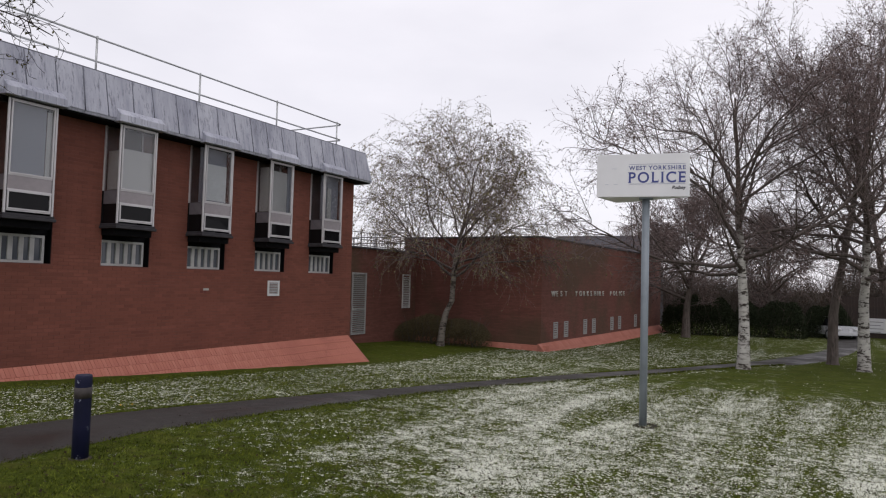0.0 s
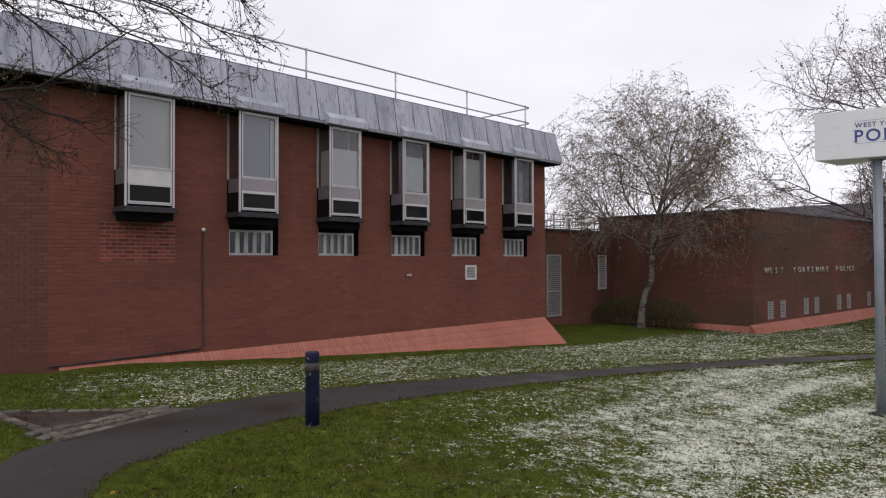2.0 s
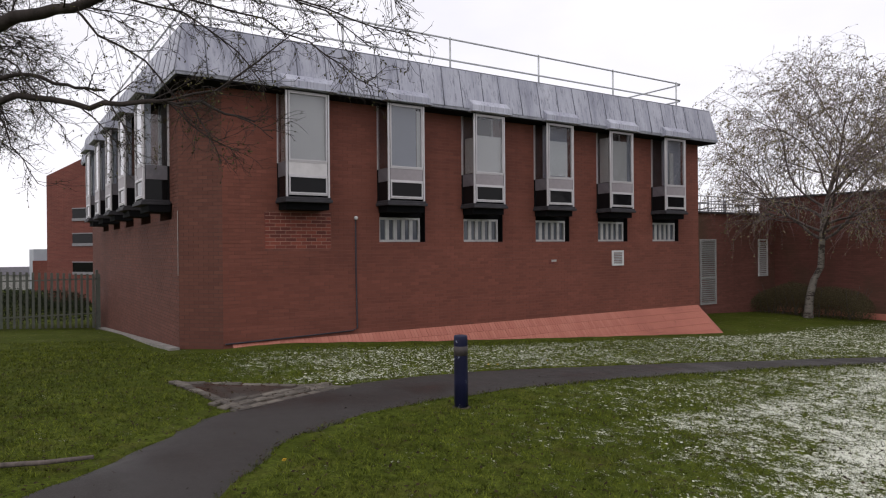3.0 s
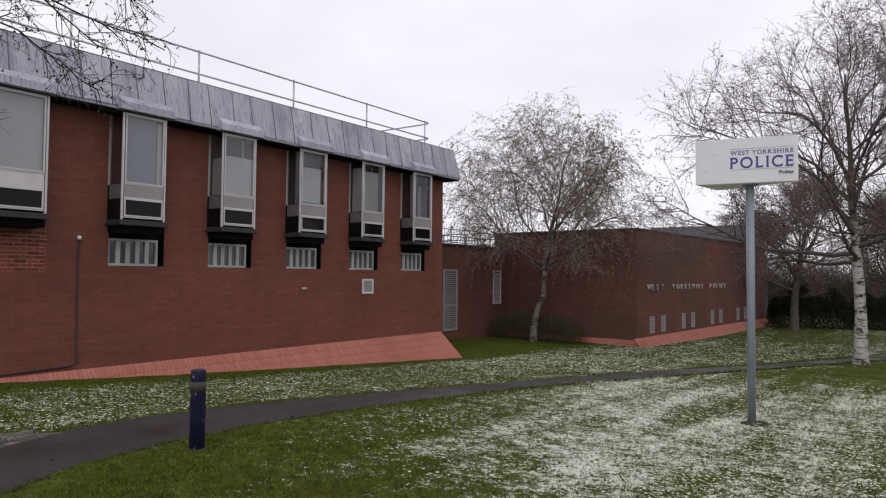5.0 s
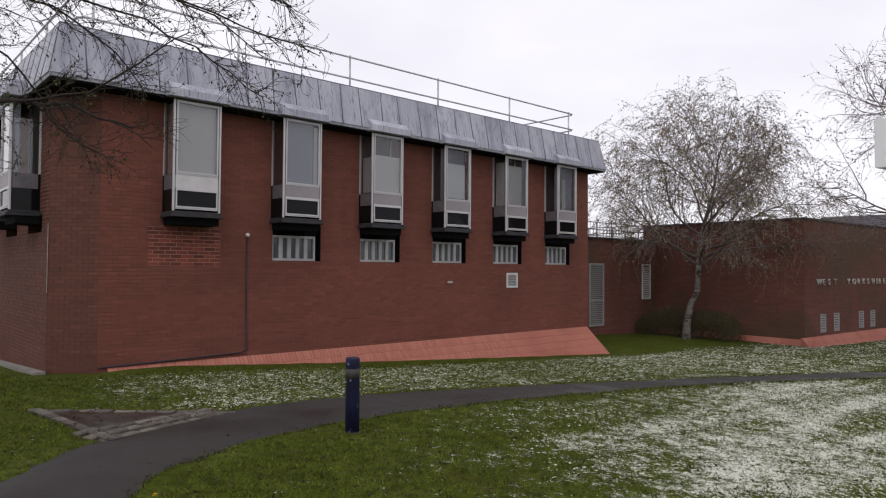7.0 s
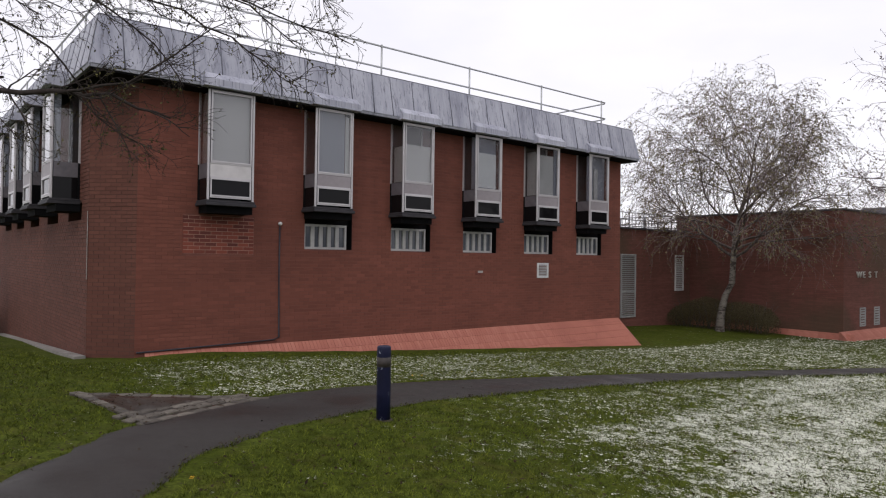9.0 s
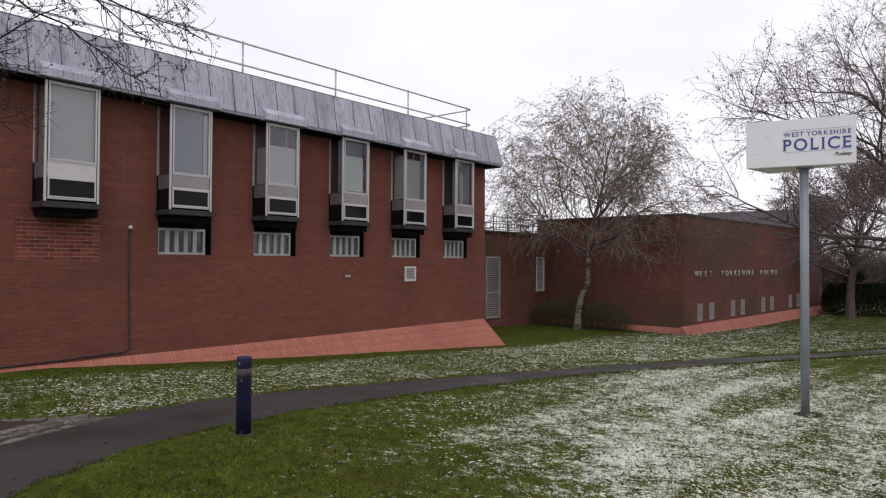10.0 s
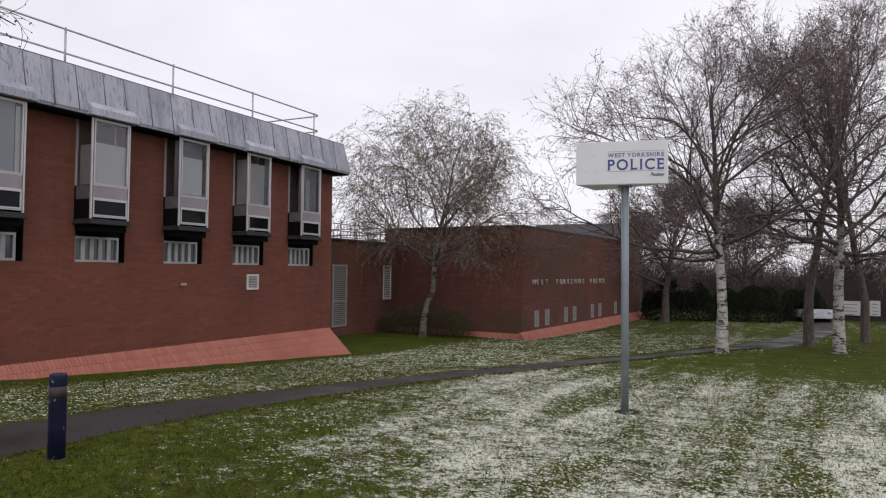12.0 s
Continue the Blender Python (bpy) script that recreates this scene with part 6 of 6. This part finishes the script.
def build_setts():
    o = empty("stone_setts", Matrix.Identity(4), "worn buff stone setts edging a muddy hollow beside the path", "paving", kind="structure")
    n = Nodes("buff_stone_sett", 0.8, 0, 0.35)
    c = n.ramp(n.random(), (0.0, (0.065, 0.056, 0.046)), (0.6, (0.115, 0.10, 0.081)), (1.0, (0.17, 0.15, 0.123)))
    c = n.mix(n.ramp(n.noise(8, 5.0), (0.45, 0.0), (0.7, 0.6)), c, (0.06, 0.05, 0.04))
    n.bump(n.noise(25, 4.0), 0.5, 0.01)
    stone = n.done(c, n.ramp(n.noise(3), (0.3, 0.45), (0.7, 0.85)))
    m = Nodes("wet_mud", 0.3, 0, 0.5)
    mud = m.done(m.ramp(m.noise(3, 5.0), (0.3, (0.022, 0.018, 0.014)), (0.7, (0.050, 0.042, 0.034))), m.ramp(m.noise(1.5), (0.35, 0.08), (0.7, 0.7)))
    a, b, c3 = Vector((-8.22, 1.87)), Vector((-6.13, 2.12)), Vector((-7.03, 3.80))
    bm = bmesh.new()
    grid = 14
    rows = []
    for i in range(grid + 1):
        row = []
        for j in range(grid + 1 - i):
            u, v = i / grid, j / grid
            p = a + (b - a) * u + (c3 - a) * v
            edge = min(u, v, 1 - u - v)
            row.append(bm.verts.new((p.x, p.y, ground_z(p.x, p.y) + 0.024 - 0.006 * min(1, edge * 6))))
        rows.append(row)
    for i in range(grid):
        for j in range(grid - i):
            bm.faces.new((rows[i][j], rows[i + 1][j], rows[i][j + 1]))
            if j < grid - i - 1:
                bm.faces.new((rows[i + 1][j], rows[i + 1][j + 1], rows[i][j + 1]))
    part("mud", bm, mud, o, "wet brown mud and puddle")
    bm = bmesh.new()
    box(bm, -0.105, 0.105, -0.062, 0.062, -0.06, 0.0)
    bevel(bm, 0.009)
    sett = mesh_of("sett", bm, stone)
    r = random.Random(9)

    def row(p, q, off):
        d = q - p
        ln = d.length
        d.normalize()
        nrm = Vector((-d.y, d.x))
        t = r.uniform(0.05, 0.16)
        while t < ln - 0.05:
            s = p + d * t + nrm * off
            ang = math.degrees(math.atan2(d.y, d.x)) + r.uniform(-4, 4)
            shared("sett", sett, o, Matrix.Translation((s.x, s.y, ground_z(s.x, s.y) + 0.029 + r.uniform(-0.004, 0.004))) @ pose(0, 0, 0, r.uniform(-3, 3), r.uniform(-3, 3), ang) @ Matrix.Diagonal((r.uniform(0.85, 1.1), r.uniform(0.9, 1.08), 1, 1)))
            t += r.uniform(0.216, 0.232)
    for k in range(3):
        row(b + (a - b) * 0.04 * k, c3, 0.08 + 0.14 * k)
    row(c3, a, 0.06)
    row(a, b, 0.06)


build_litter()
build_setts()
build_blades()
build_snow()
build_verge()
patch_bricks()


# ---- facing bricks, laid last ----
def brick_spans(z, length, holes):
    """The stretches of solid wall in a course at height z."""
    cuts = sorted((a, b) for a, b, lo, hi in holes if z + 0.065 > lo and z < hi)
    spans, y = [], 0.0
    for a, b in cuts:
        if a > y:
            spans.append((y, a))
        y = max(y, b)
    if y < length:
        spans.append((y, length))
    return spans


def face_with_bricks(wall, m, length, holes, z0, z1, singles=None, proud=0.004, clay=None):
    """Stretcher bond set 4 mm proud of the mortar: local y along the wall, x outward; bricks in the stretch named by singles are objects of their own."""
    verts, faces, alone = [], [], []
    r = random.Random(int(length * 100))
    rows = int((z1 - z0) / 0.075)
    for j in range(rows):
        z = z0 + 0.075 * j
        for a, b in brick_spans(z, length, holes):
            y = math.floor(a / 0.225) * 0.225 - (0.1125 if j % 2 else 0.0)
            while y < b:
                s, e = max(y + 0.005, a), min(y + 0.220, b)
                y += 0.225
                if e - s < 0.03:
                    continue
                if singles and singles[0] <= s <= singles[1] and singles[2] <= z <= singles[3] and e - s > 0.21:
                    alone.append((s, z))
                    continue
                x = proud + r.uniform(-0.0012, 0.0015)
                k = len(verts)
                for q in ((0.0, s, z + 0.005), (0.0, e, z + 0.005), (0.0, e, z + 0.070), (0.0, s, z + 0.070)):
                    verts.append(m @ Vector(q))
                c = 0.002
                for q in ((x, s + c, z + 0.005 + c), (x, e - c, z + 0.005 + c), (x, e - c, z + 0.070 - c), (x, s + c, z + 0.070 - c)):
                    verts.append(m @ Vector(q))
                faces += [(k + 4, k + 5, k + 6, k + 7), (k, k + 1, k + 5, k + 4), (k + 1, k + 2, k + 6, k + 5), (k + 2, k + 3, k + 7, k + 6), (k + 3, k, k + 4, k + 7)]
    if m.determinant() < 0:
        faces = [f[::-1] for f in faces]
    back = wall.matrix_basis.inverted()
    data = mesh_from("brickwork", [back @ v for v in verts], faces, clay or BRICK_PIECE, False)
    shared("brickwork", data, wall, Matrix.Identity(4))["kind"] = "stuff"
    bm = bmesh.new()
    box(bm, 0.0, proud + 0.0005, 0.0, 0.215, 0.005, 0.070)
    one = mesh_of("brick", bm, clay or BRICK_PIECE)
    for s, z in alone:
        shared("brick", one, wall, back @ m @ Matrix.Translation((r.uniform(-0.001, 0.001), s, z)))


FRONT_HOLES = [(ORIEL_Y0 + PITCH * i + SLOT0 - 3.82, ORIEL_Y0 + PITCH * i + SLOT1 - 3.82, SLOT_Z0, SLOT_Z1) for i in range(1, 6)]
FRONT_HOLES.append((4.66 - 3.82, 6.14 - 3.82, 1.47, 2.22))
SIDE_HOLES = [(0.55 + PITCH * i, 0.55 + PITCH * i + SLOT1 - SLOT0, 2.1, SLOT_Z1) for i in range(5)]
front_wall, side_wall, corner_wall = bpy.data.objects["wall_front"], bpy.data.objects["wall_side"], bpy.data.objects["wall_chamfer"]
face_with_bricks(front_wall, Matrix.Translation((WX, 3.82, 0)), WEND - 3.82, FRONT_HOLES, -0.9, 4.70, (0.2, 8.2, 0.3, 0.86))
flip = Matrix.Translation((-13.55, 3.17, 0)) @ Matrix(((0, -1, 0, 0), (-1, 0, 0, 0), (0, 0, 1, 0), (0, 0, 0, 1)))
face_with_bricks(side_wall, flip, 14.0, SIDE_HOLES, -1.35, 4.70, None, 0.009, BRICK_SHADED)
run = Vector((WX + 13.55, 3.82 - 3.17, 0)).normalized()
corner = Matrix.Translation((-13.55, 3.17, 0)) @ Matrix(((run.y, run.x, 0, 0), (-run.x, run.y, 0, 0), (0, 0, 1, 0), (0, 0, 0, 1)))
face_with_bricks(corner_wall, corner, math.hypot(WX + 13.55, 3.82 - 3.17), [], -0.9, 4.70, (0.0, 2.0, -0.9, 4.7), 0.004, BRICK_SHADED)
